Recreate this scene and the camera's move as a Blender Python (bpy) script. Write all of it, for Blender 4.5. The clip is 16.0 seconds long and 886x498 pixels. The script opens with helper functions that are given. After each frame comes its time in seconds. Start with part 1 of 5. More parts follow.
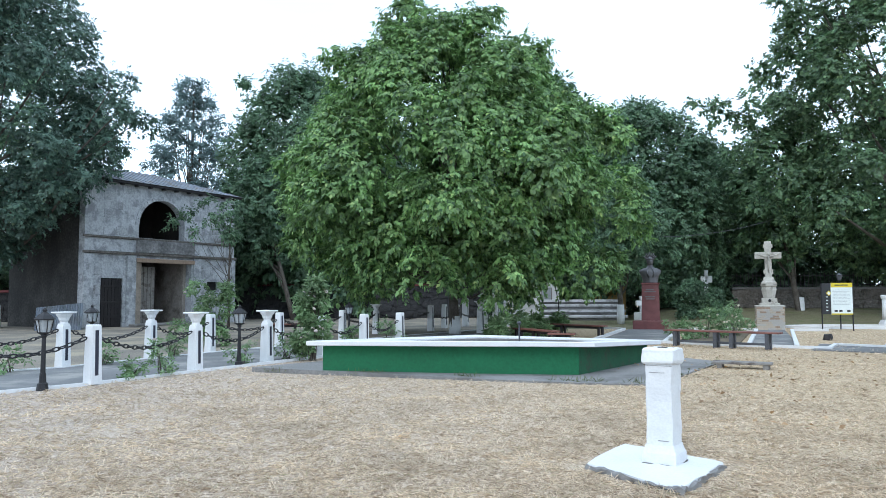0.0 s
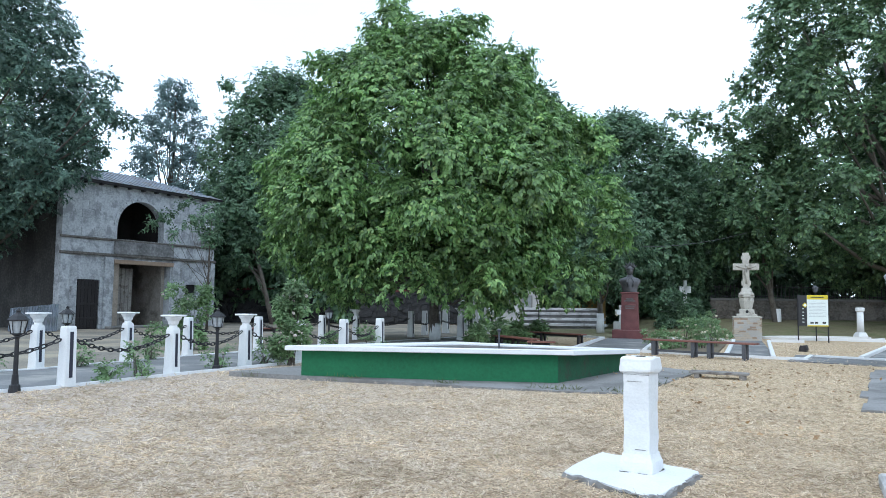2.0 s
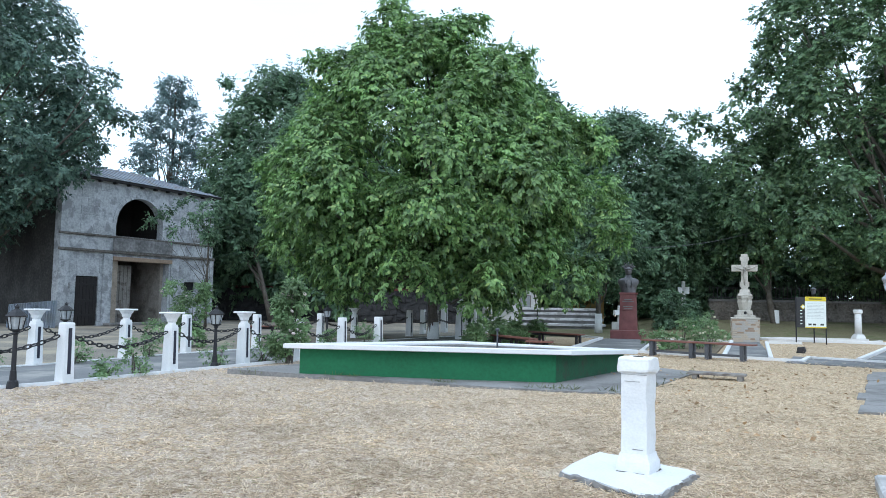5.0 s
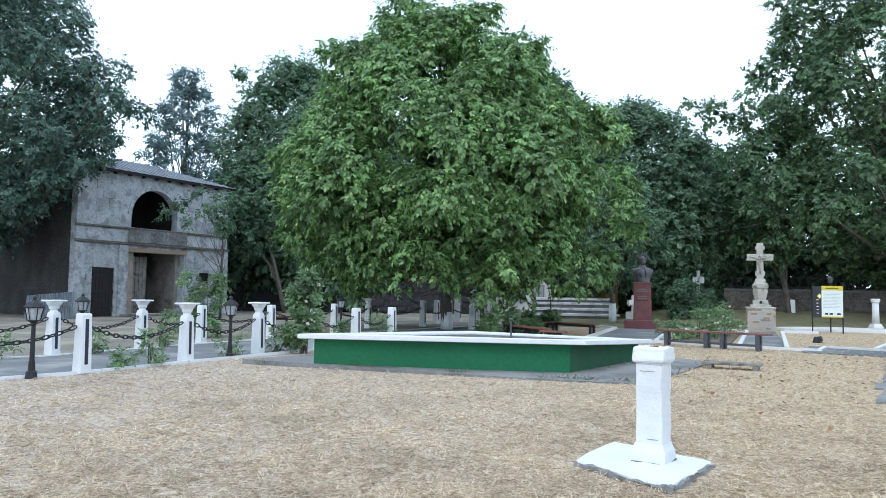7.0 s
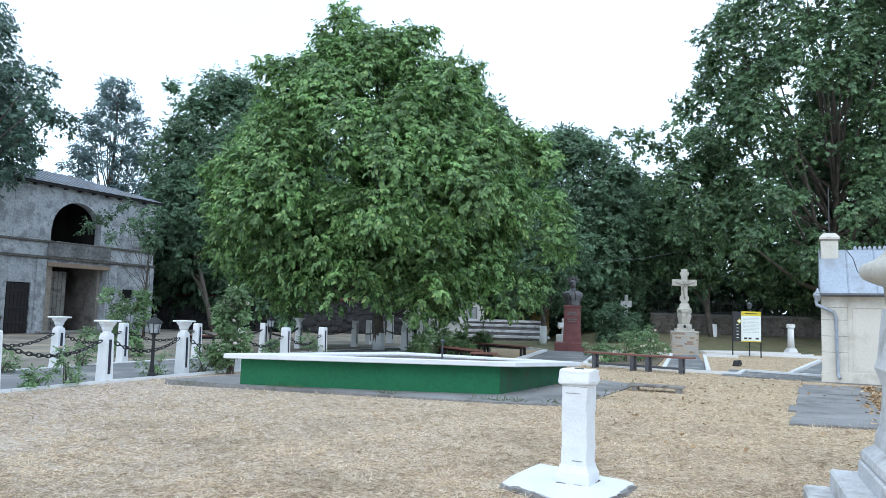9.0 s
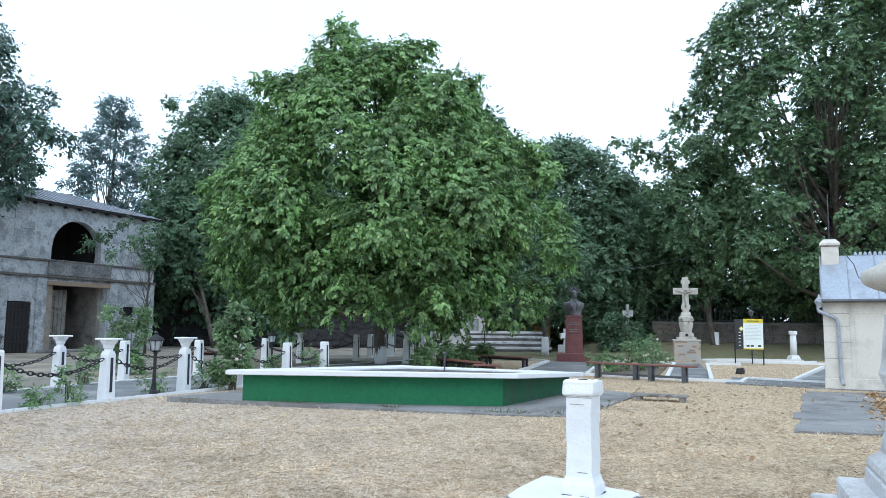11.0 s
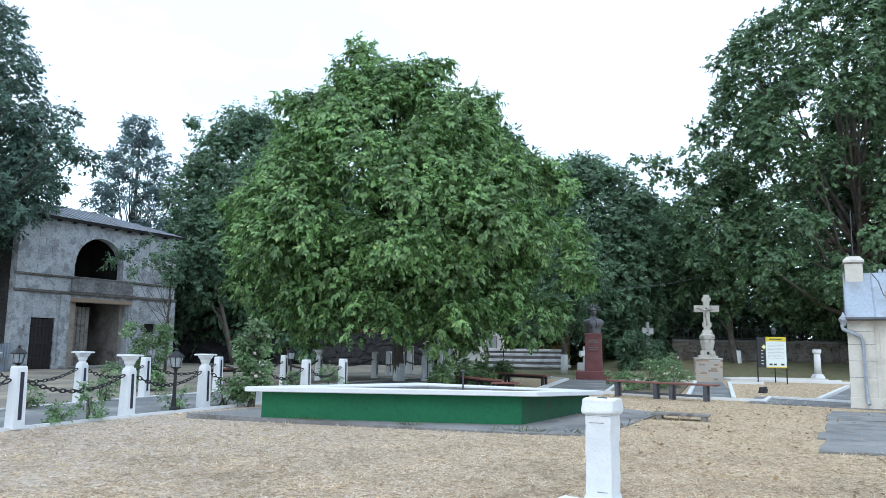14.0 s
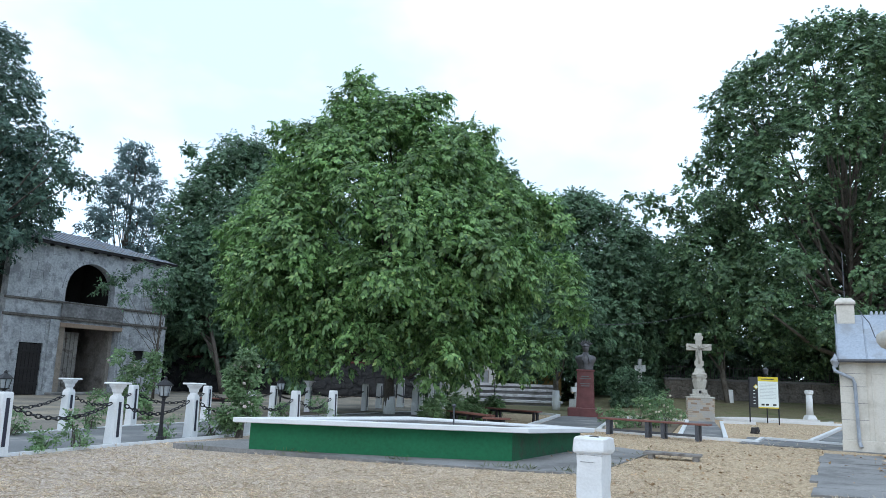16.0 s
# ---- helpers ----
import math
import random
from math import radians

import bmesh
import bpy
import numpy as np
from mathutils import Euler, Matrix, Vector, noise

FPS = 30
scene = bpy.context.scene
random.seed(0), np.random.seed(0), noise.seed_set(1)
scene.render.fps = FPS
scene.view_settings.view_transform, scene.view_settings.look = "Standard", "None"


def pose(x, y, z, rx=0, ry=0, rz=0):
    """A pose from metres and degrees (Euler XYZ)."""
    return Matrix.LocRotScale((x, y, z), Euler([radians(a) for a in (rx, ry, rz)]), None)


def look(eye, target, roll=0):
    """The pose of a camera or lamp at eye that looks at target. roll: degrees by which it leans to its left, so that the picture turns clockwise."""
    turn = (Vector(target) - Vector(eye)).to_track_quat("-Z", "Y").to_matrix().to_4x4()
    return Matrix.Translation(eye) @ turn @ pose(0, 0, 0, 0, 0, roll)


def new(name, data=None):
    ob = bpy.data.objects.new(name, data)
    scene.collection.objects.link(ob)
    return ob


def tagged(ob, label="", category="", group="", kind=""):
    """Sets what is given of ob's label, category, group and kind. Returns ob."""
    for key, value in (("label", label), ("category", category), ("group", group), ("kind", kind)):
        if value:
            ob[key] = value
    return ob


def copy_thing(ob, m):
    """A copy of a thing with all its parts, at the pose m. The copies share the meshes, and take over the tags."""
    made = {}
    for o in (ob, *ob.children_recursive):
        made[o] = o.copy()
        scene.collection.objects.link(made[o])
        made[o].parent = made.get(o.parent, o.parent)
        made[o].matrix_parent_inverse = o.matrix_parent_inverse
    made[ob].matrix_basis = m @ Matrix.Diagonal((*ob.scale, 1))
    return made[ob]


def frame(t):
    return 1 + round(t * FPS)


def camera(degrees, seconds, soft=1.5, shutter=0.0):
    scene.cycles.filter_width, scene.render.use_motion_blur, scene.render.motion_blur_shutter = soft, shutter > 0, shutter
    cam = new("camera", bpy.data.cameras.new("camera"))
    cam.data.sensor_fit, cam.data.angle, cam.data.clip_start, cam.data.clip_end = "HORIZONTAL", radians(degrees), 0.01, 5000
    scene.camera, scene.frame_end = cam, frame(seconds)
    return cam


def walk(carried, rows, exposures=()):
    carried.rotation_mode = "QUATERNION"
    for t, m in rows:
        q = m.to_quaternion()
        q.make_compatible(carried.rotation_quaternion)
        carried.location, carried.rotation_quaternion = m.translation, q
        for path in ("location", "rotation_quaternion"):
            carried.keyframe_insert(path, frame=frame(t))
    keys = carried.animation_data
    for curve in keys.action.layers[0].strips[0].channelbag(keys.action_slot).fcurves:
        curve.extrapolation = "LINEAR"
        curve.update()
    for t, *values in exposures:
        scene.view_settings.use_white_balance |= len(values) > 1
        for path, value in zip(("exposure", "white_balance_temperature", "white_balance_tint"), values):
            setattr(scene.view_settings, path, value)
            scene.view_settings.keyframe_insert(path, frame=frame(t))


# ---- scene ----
# ------------------------------------------------------------------ camera
cam = camera(62.2, 16.0, soft=0.55)
EYE = 1.6
# seconds, yaw, pitch, roll, and the sway of the eye in metres: a standing, hand-held turn
ROWS = [
    (0.0, 0.058, 3.665, 0.161, -0.009, -0.007, 0.003), (0.5, 0.412, 3.729, -0.240, -0.010, -0.011, 0.000),
    (1.0, -1.851, 4.226, -1.237, -0.005, -0.001, -0.003), (1.5, -1.300, 4.216, -0.588, -0.001, -0.010, -0.002),
    (2.0, -1.436, 4.178, -0.671, -0.001, 0.000, 0.000), (2.5, -1.667, 4.138, -0.865, -0.004, -0.001, 0.000),
    (3.0, -2.262, 4.352, -1.030, 0.003, -0.001, 0.001), (3.5, -2.390, 4.308, -1.164, -0.002, -0.005, -0.004),
    (4.0, -1.868, 4.134, -1.242, -0.002, -0.009, -0.004), (6.5, -1.171, 4.104, -0.840, -0.006, -0.009, -0.002),
    (7.0, -0.522, 3.345, -0.923, -0.008, 0.006, -0.006), (7.5, -2.007, 3.346, -1.547, 0.001, 0.021, -0.006),
    (8.0, -4.224, 4.202, -2.164, 0.017, 0.017, -0.002), (8.5, -5.200, 4.940, -2.104, 0.023, 0.011, -0.004),
    (9.0, -5.683, 5.080, -1.666, 0.030, 0.008, -0.005), (9.5, -5.112, 5.403, -1.338, 0.021, -0.008, 0.001),
    (10.0, -5.615, 5.973, -0.739, 0.018, 0.004, 0.003), (12.5, -5.245, 6.083, -0.689, 0.021, -0.000, -0.004),
    (13.0, -4.885, 6.403, -0.620, 0.023, -0.004, -0.002), (13.5, -4.899, 6.351, -0.596, 0.025, -0.003, -0.004),
    (14.0, -4.153, 7.350, -0.881, 0.021, -0.006, -0.001), (14.5, -3.564, 7.037, -1.063, 0.019, -0.008, -0.001),
    (15.0, -4.638, 7.141, -1.156, 0.026, -0.009, -0.003), (15.5, -5.143, 8.808, -1.716, 0.018, -0.017, 0.006),
    (16.0, -4.835, 9.887, -2.016, 0.013, -0.021, 0.017),
]
walk(cam, [(t, pose(sx, sy, EYE + sz, 90 + pitch, roll, yaw)) for t, yaw, pitch, roll, sx, sy, sz in ROWS],
     exposures=[(0.0, 0.0), (13.0, 0.0), (14.0, -0.04), (15.0, -0.1), (16.0, -0.3)])

# ------------------------------------------------------------------ light
world = bpy.data.worlds.new("sky")
scene.world = world
world.use_nodes = True
wn, wl = world.node_tree.nodes, world.node_tree.links
wn.clear()
sky = wn.new("ShaderNodeTexSky")
sky.sky_type, sky.sun_disc = "NISHITA", False
sky.sun_elevation, sky.sun_rotation = radians(40), radians(205)
blue = wn.new("ShaderNodeBackground")
blue.inputs[1].default_value = 0.15
wl.new(sky.outputs[0], blue.inputs[0])
cloud = wn.new("ShaderNodeBackground")
cloud.inputs[0].default_value, cloud.inputs[1].default_value = (0.765, 0.96, 1.195, 1), 1.65
coord = wn.new("ShaderNodeTexCoord")
stretch = wn.new("ShaderNodeMapping")
stretch.inputs["Scale"].default_value = (1.6, 1.6, 3.2)
stretch.inputs["Location"].default_value = (0.35, 0.1, 0.2)
puff = wn.new("ShaderNodeTexNoise")
puff.inputs["Scale"].default_value, puff.inputs["Detail"].default_value = 1.7, 7
cover = wn.new("ShaderNodeValToRGB")
cover.color_ramp.elements[0].position, cover.color_ramp.elements[0].color = 0.40, (0.74, 0.74, 0.74, 1)
cover.color_ramp.elements[1].position, cover.color_ramp.elements[1].color = 0.54, (1, 1, 1, 1)
veil, sky_out = wn.new("ShaderNodeMixShader"), wn.new("ShaderNodeOutputWorld")
wl.new(coord.outputs["Generated"], stretch.inputs[0])
wl.new(stretch.outputs[0], puff.inputs["Vector"])
wl.new(puff.outputs["Fac"], cover.inputs[0])
wl.new(cover.outputs[0], veil.inputs[0])
wl.new(blue.outputs[0], veil.inputs[1])
wl.new(cloud.outputs[0], veil.inputs[2])
wl.new(veil.outputs[0], sky_out.inputs[0])
sun = new("sun", bpy.data.lights.new("sun", "SUN"))
sun.data.energy, sun.data.angle, sun.data.color = 0.7, radians(25), (1.0, 0.97, 0.93)
sun.matrix_world = look((-18, -38, 36), (0, 0, 0))


# ------------------------------------------------------------------ materials
def ramp(nodes, pairs):
    r = nodes.new("ShaderNodeValToRGB")
    while len(r.color_ramp.elements) < len(pairs):
        r.color_ramp.elements.new(0.5)
    for e, (p, c) in zip(r.color_ramp.elements, pairs):
        e.position, e.color = p, (*c, 1)
    return r


def surface(name, colours, rough=0.8, coarse=1.5, fine=30.0, relief=0.2, metal=0.0, stain=None, stain_scale=0.6, depth=0.01, stain_edge=(0.5, 0.62)):
    """A worn surface: fine grain through a colour ramp, coarse blotches over it, an optional stain, bump."""
    m = bpy.data.materials.new(name)
    m.use_nodes = True
    n, l = m.node_tree.nodes, m.node_tree.links
    b = n["Principled BSDF"]
    b.inputs["Roughness"].default_value, b.inputs["Metallic"].default_value = rough, metal
    tc = n.new("ShaderNodeTexCoord")
    big, small = n.new("ShaderNodeTexNoise"), n.new("ShaderNodeTexNoise")
    big.inputs["Scale"].default_value, big.inputs["Detail"].default_value = coarse, 6
    small.inputs["Scale"].default_value, small.inputs["Detail"].default_value = fine, 8
    mixer = n.new("ShaderNodeMix")
    mixer.data_type = "FLOAT"
    mixer.inputs[0].default_value = 0.5
    for s in (big, small):
        l.new(tc.outputs["Object"], s.inputs["Vector"])
    l.new(big.outputs["Fac"], mixer.inputs[2])
    l.new(small.outputs["Fac"], mixer.inputs[3])
    k = len(colours)
    r = ramp(n, [(0.33 + 0.34 * i / max(1, k - 1), c) for i, c in enumerate(colours)])
    l.new(mixer.outputs[0], r.inputs[0])
    colour = r.outputs[0]
    if stain:
        s = n.new("ShaderNodeTexNoise")
        s.inputs["Scale"].default_value, s.inputs["Detail"].default_value = stain_scale, 9
        s.inputs["Roughness"].default_value = 0.65
        l.new(tc.outputs["Object"], s.inputs["Vector"])
        sr = ramp(n, [(stain_edge[0], (0, 0, 0)), (stain_edge[1], (1, 1, 1))])
        l.new(s.outputs["Fac"], sr.inputs[0])
        mx = n.new("ShaderNodeMix")
        mx.data_type = "RGBA"
        l.new(sr.outputs[0], mx.inputs[0])
        l.new(colour, mx.inputs[6])
        mx.inputs[7].default_value = (*stain, 1)
        colour = mx.outputs[2]
    l.new(colour, b.inputs["Base Color"])
    bp = n.new("ShaderNodeBump")
    bp.inputs["Strength"].default_value, bp.inputs["Distance"].default_value = relief, depth
    l.new(small.outputs["Fac"], bp.inputs["Height"])
    l.new(bp.outputs[0], b.inputs["Normal"])
    return m


def leaf_material(name, dark, light, odd, through_light=0.25, blotches=(0.6, 1.45)):
    """Leaves: colour varies leaf by leaf, some light passes through."""
    m = bpy.data.materials.new(name)
    m.use_nodes = True
    n, l = m.node_tree.nodes, m.node_tree.links
    b = n["Principled BSDF"]
    b.inputs["Roughness"].default_value = 0.42
    b.inputs["Specular IOR Level"].default_value = 0.5
    g = n.new("ShaderNodeNewGeometry")
    r = ramp(n, [(0.0, dark), (0.6, light), (0.93, light), (1.0, odd)])
    l.new(g.outputs["Random Per Island"], r.inputs[0])
    tc = n.new("ShaderNodeTexCoord")
    blotch = n.new("ShaderNodeTexNoise")
    blotch.inputs["Scale"].default_value = 0.8
    l.new(tc.outputs["Object"], blotch.inputs["Vector"])
    hsv = n.new("ShaderNodeHueSaturation")
    mr = n.new("ShaderNodeMapRange")
    mr.inputs["From Min"].default_value, mr.inputs["From Max"].default_value = 0.3, 0.7
    mr.inputs["To Min"].default_value, mr.inputs["To Max"].default_value = blotches
    l.new(blotch.outputs["Fac"], mr.inputs["Value"])
    l.new(mr.outputs[0], hsv.inputs["Value"])
    l.new(r.outputs[0], hsv.inputs["Color"])
    l.new(hsv.outputs[0], b.inputs["Base Color"])
    t = n.new("ShaderNodeBsdfTranslucent")
    l.new(hsv.outputs[0], t.inputs["Color"])
    mx = n.new("ShaderNodeMixShader")
    mx.inputs[0].default_value = through_light
    l.new(b.outputs[0], mx.inputs[1])
    l.new(t.outputs[0], mx.inputs[2])
    l.new(mx.outputs[0], n["Material Output"].inputs[0])
    return m


WHITE = surface("white_paint", [(0.66, 0.67, 0.68), (0.73, 0.74, 0.75), (0.77, 0.78, 0.79)], 0.6, 2.0, 40, 0.35, stain=(0.56, 0.56, 0.54), stain_scale=5, stain_edge=(0.68, 0.82))
LIMEWASH = surface("limewash", [(0.6, 0.62, 0.62), (0.78, 0.79, 0.8)], 0.85, 3, 30, 0.4, stain=(0.35, 0.34, 0.32), stain_scale=3, stain_edge=(0.58, 0.72))
NAVY = surface("navy_paint", [(0.012, 0.013, 0.028), (0.022, 0.024, 0.045)], 0.5, 3, 50, 0.1)
BLACK = surface("black_iron", [(0.012, 0.012, 0.014), (0.03, 0.03, 0.034)], 0.45, 6, 60, 0.15, 0.3)
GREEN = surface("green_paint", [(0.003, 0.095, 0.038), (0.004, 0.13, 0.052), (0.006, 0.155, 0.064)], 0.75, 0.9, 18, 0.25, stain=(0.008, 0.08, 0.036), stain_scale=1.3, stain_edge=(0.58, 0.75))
DULLGREEN = surface("dull_stained_green", [(0.004, 0.05, 0.022), (0.006, 0.085, 0.036), (0.01, 0.11, 0.046)], 0.8, 1.5, 25, 0.4, stain=(0.04, 0.05, 0.03), stain_scale=1.6, stain_edge=(0.52, 0.66))
CONCRETE = surface("concrete", [(0.15, 0.147, 0.143), (0.235, 0.23, 0.226), (0.3, 0.292, 0.284)], 0.9, 0.8, 25, 0.5, stain=(0.15, 0.145, 0.14), stain_scale=0.9)
BASIN = surface("basin_mud", [(0.06, 0.058, 0.05), (0.14, 0.13, 0.12)], 0.95, 1.2, 20, 0.5)
ASPHALT = surface("asphalt", [(0.12, 0.125, 0.13), (0.17, 0.175, 0.18), (0.22, 0.22, 0.225)], 0.9, 0.9, 60, 0.5, stain=(0.3, 0.295, 0.28), stain_scale=0.7)
SOIL = surface("bare_soil", [(0.10, 0.08, 0.055), (0.2, 0.16, 0.11)], 1.0, 1.5, 20, 0.8)
PLASTER = surface("worn_plaster", [(0.25, 0.268, 0.285), (0.42, 0.44, 0.465), (0.56, 0.58, 0.605)], 0.95, 1.3, 9, 0.9, stain=(0.25, 0.262, 0.28), stain_scale=1.4, stain_edge=(0.5, 0.58), depth=0.03)
BRICKGREY = surface("grey_brick", [(0.2, 0.212, 0.226), (0.355, 0.37, 0.39), (0.51, 0.53, 0.55)], 0.95, 1.2, 12, 0.8, stain=(0.17, 0.168, 0.168), stain_scale=1.1, stain_edge=(0.54, 0.64))
DARKSTONE = surface("dark_stone", [(0.012, 0.013, 0.015), (0.03, 0.031, 0.034), (0.065, 0.064, 0.064)], 0.95, 1.0, 8, 0.9, depth=0.03)
REDCOPING = surface("red_coping", [(0.10, 0.02, 0.022), (0.2, 0.05, 0.05)], 0.7, 1.0, 10, 0.3)
# near-black: the gloom inside the gatehouse is put into the colour
INTERIOR = surface("shade_dark_interior", [(0.012, 0.01, 0.01), (0.035, 0.028, 0.026)], 0.95, 1, 10, 0.4)
LINTEL = surface("raw_wood_lintel", [(0.2, 0.14, 0.1), (0.34, 0.25, 0.185)], 0.8, 1, 12, 0.3)
DARKWOOD = surface("dark_door_wood", [(0.007, 0.006, 0.007), (0.02, 0.016, 0.018)], 0.6, 2, 20, 0.4)
GREYWOOD = surface("weathered_wood", [(0.17, 0.16, 0.15), (0.3, 0.28, 0.26)], 0.9, 2, 25, 0.6, stain=(0.12, 0.1, 0.09), stain_scale=4)
REDWOOD = surface("red_brown_plank", [(0.12, 0.045, 0.035), (0.24, 0.10, 0.075)], 0.6, 2, 25, 0.3)
STEELGREY = surface("grey_painted_steel", [(0.06, 0.065, 0.075), (0.12, 0.125, 0.14)], 0.5, 3, 30, 0.2, 0.3)
ROOFTIN = surface("roof_sheet", [(0.2, 0.23, 0.28), (0.34, 0.38, 0.44)], 0.45, 0.8, 10, 0.15, 0.2, stain=(0.24, 0.22, 0.21), stain_scale=1.5)
TIN = surface("galvanised_sheet", [(0.27, 0.31, 0.37), (0.42, 0.47, 0.54)], 0.45, 1.0, 16, 0.1, 0.25, stain=(0.3, 0.32, 0.35), stain_scale=1.4)
CREAM = surface("cream_render", [(0.54, 0.51, 0.45), (0.63, 0.6, 0.54), (0.68, 0.65, 0.59)], 0.85, 0.8, 25, 0.25, stain=(0.48, 0.45, 0.39), stain_scale=1.0)
GREYSTONE = surface("pale_grey_stone", [(0.42, 0.42, 0.43), (0.56, 0.56, 0.57), (0.66, 0.66, 0.66)], 0.8, 1.5, 30, 0.35, stain=(0.36, 0.35, 0.34), stain_scale=2.2)
SANDSTONE = surface("warm_limestone", [(0.33, 0.31, 0.27), (0.47, 0.45, 0.40), (0.56, 0.54, 0.49)], 0.9, 2.0, 25, 0.5, stain=(0.24, 0.22, 0.19), stain_scale=2.5, stain_edge=(0.55, 0.68))
GRANITE = surface("red_granite", [(0.12, 0.035, 0.035), (0.2, 0.062, 0.06), (0.25, 0.085, 0.08)], 0.4, 3, 90, 0.05)
BRONZE = surface("dark_bronze", [(0.07, 0.07, 0.075), (0.16, 0.155, 0.16)], 0.42, 4, 30, 0.2, 0.4)
BARK = surface("bark", [(0.05, 0.04, 0.032), (0.11, 0.095, 0.08), (0.17, 0.155, 0.135)], 0.95, 3, 18, 1.0, depth=0.03)
WALNUT = leaf_material("walnut_leaf", (0.045, 0.11, 0.042), (0.215, 0.37, 0.13), (0.43, 0.56, 0.21), 0.33)
DARKLEAF = leaf_material("dark_leaf", (0.048, 0.1, 0.062), (0.16, 0.275, 0.16), (0.25, 0.36, 0.2), 0.36)
OAKLEAF = leaf_material("oak_leaf", (0.042, 0.09, 0.05), (0.145, 0.25, 0.122), (0.27, 0.37, 0.16), 0.35)
# darker, bluer leaves: the left tree's shade is put into the colour
SHADELEAF = leaf_material("shaded_leaf", (0.042, 0.088, 0.068), (0.125, 0.215, 0.165), (0.21, 0.3, 0.19), 0.33)
# distance haze is mixed into this leaf colour: paler and bluer
HAZYLEAF = leaf_material("hazed_far_leaf", (0.09, 0.15, 0.15), (0.19, 0.28, 0.28), (0.25, 0.34, 0.34), 0.45)
ROSELEAF = leaf_material("rose_leaf", (0.09, 0.175, 0.075), (0.24, 0.37, 0.18), (0.37, 0.47, 0.26), 0.42)
GLASS = surface("lamp_glass", [(0.3, 0.33, 0.35), (0.42, 0.45, 0.47)], 0.15, 5, 20, 0.05)
YELLOW = surface("yellow_print", [(0.62, 0.5, 0.03), (0.7, 0.57, 0.04)], 0.5, 3, 30, 0.02)
PAPER = surface("white_print", [(0.72, 0.78, 0.76), (0.78, 0.84, 0.82)], 0.5, 3, 30, 0.02)
CHARCOAL = surface("charcoal_print", [(0.02, 0.021, 0.023), (0.03, 0.031, 0.034)], 0.5, 3, 30, 0.02)
PETAL = surface("pale_petals", [(0.75, 0.68, 0.5), (0.85, 0.8, 0.7)], 0.7, 5, 30, 0.1)
PINK = surface("pink_petals", [(0.78, 0.62, 0.62), (0.86, 0.78, 0.77)], 0.7, 5, 30, 0.1)


# ------------------------------------------------------------------ mesh helpers
def mesh_of(bm, name, material, smooth=False):
    me = bpy.data.meshes.new(name)
    bm.normal_update()
    bm.to_mesh(me)
    bm.free()
    for mt in material if isinstance(material, (list, tuple)) else [material]:
        me.materials.append(mt)
    if smooth:
        for p in me.polygons:
            p.use_smooth = True
    return me


def part(name, bm, material, parent=None, label="", smooth=False):
    ob = new(name, mesh_of(bm, name, material, smooth))
    if parent:
        ob.parent = parent
    return tagged(ob, label)


def thing(name, m, label, category, group="", kind=""):
    e = new(name)
    e.empty_display_size = 0.1
    e.matrix_basis = m
    return tagged(e, label, category, group, kind)


def bm_box(x0, y0, z0, x1, y1, z1, bevel=0.0, bm=None, segments=1):
    own = bmesh.new()
    bmesh.ops.create_cube(own, size=1)
    for v in own.verts:
        v.co = Vector(((x0 + x1) / 2 + v.co.x * (x1 - x0), (y0 + y1) / 2 + v.co.y * (y1 - y0), (z0 + z1) / 2 + v.co.z * (z1 - z0)))
    if bevel:
        bmesh.ops.bevel(own, geom=own.edges[:], offset=bevel, segments=segments, affect="EDGES", profile=0.6)
    if bm is None:
        return own
    add(bm, own)
    return bm


def add(bm, other, m=None):
    """Joins another bmesh into bm."""
    if m is not None:
        bmesh.ops.transform(other, matrix=m, verts=other.verts)
    tmp = bpy.data.meshes.new("tmp")
    other.to_mesh(tmp)
    other.free()
    bm.from_mesh(tmp)
    bpy.data.meshes.remove(tmp)
    return bm


def bm_loft(sections, sides=4, turn=None, caps=True, bm=None, centre=(0, 0)):
    """Rings (z, rx, ry) joined: sides=4 gives square shafts, more gives turned ones."""
    bm = bm or bmesh.new()
    turn = math.pi / sides if turn is None else turn
    k = 1 / math.cos(math.pi / sides) if sides <= 8 else 1
    rings = []
    for s in sections:
        z, rx, ry = (s[0], s[1], s[2]) if len(s) > 2 else (s[0], s[1], s[1])
        rings.append([bm.verts.new((centre[0] + rx * k * math.cos(turn + 2 * math.pi * i / sides), centre[1] + ry * k * math.sin(turn + 2 * math.pi * i / sides), z)) for i in range(sides)])
    for a, b in zip(rings, rings[1:]):
        for i in range(sides):
            bm.faces.new((a[i], a[(i + 1) % sides], b[(i + 1) % sides], b[i]))
    if caps:
        bm.faces.new(rings[0][::-1])
        bm.faces.new(rings[-1])
    return bm


def bm_prism(points, z0, z1, bm=None, bevel=0.0):
    """A flat polygon (x, y), counter-clockwise, raised from z0 to z1."""
    own = bmesh.new()
    lo = [own.verts.new((x, y, z0)) for x, y in points]
    hi = [own.verts.new((x, y, z1)) for x, y in points]
    own.faces.new(lo[::-1])
    own.faces.new(hi)
    n = len(points)
    for i in range(n):
        own.faces.new((lo[i], lo[(i + 1) % n], hi[(i + 1) % n], hi[i]))
    if bevel:
        bmesh.ops.bevel(own, geom=own.edges[:], offset=bevel, segments=1, affect="EDGES")
    bmesh.ops.recalc_face_normals(own, faces=own.faces)
    if bm is None:
        return own
    return add(bm, own)


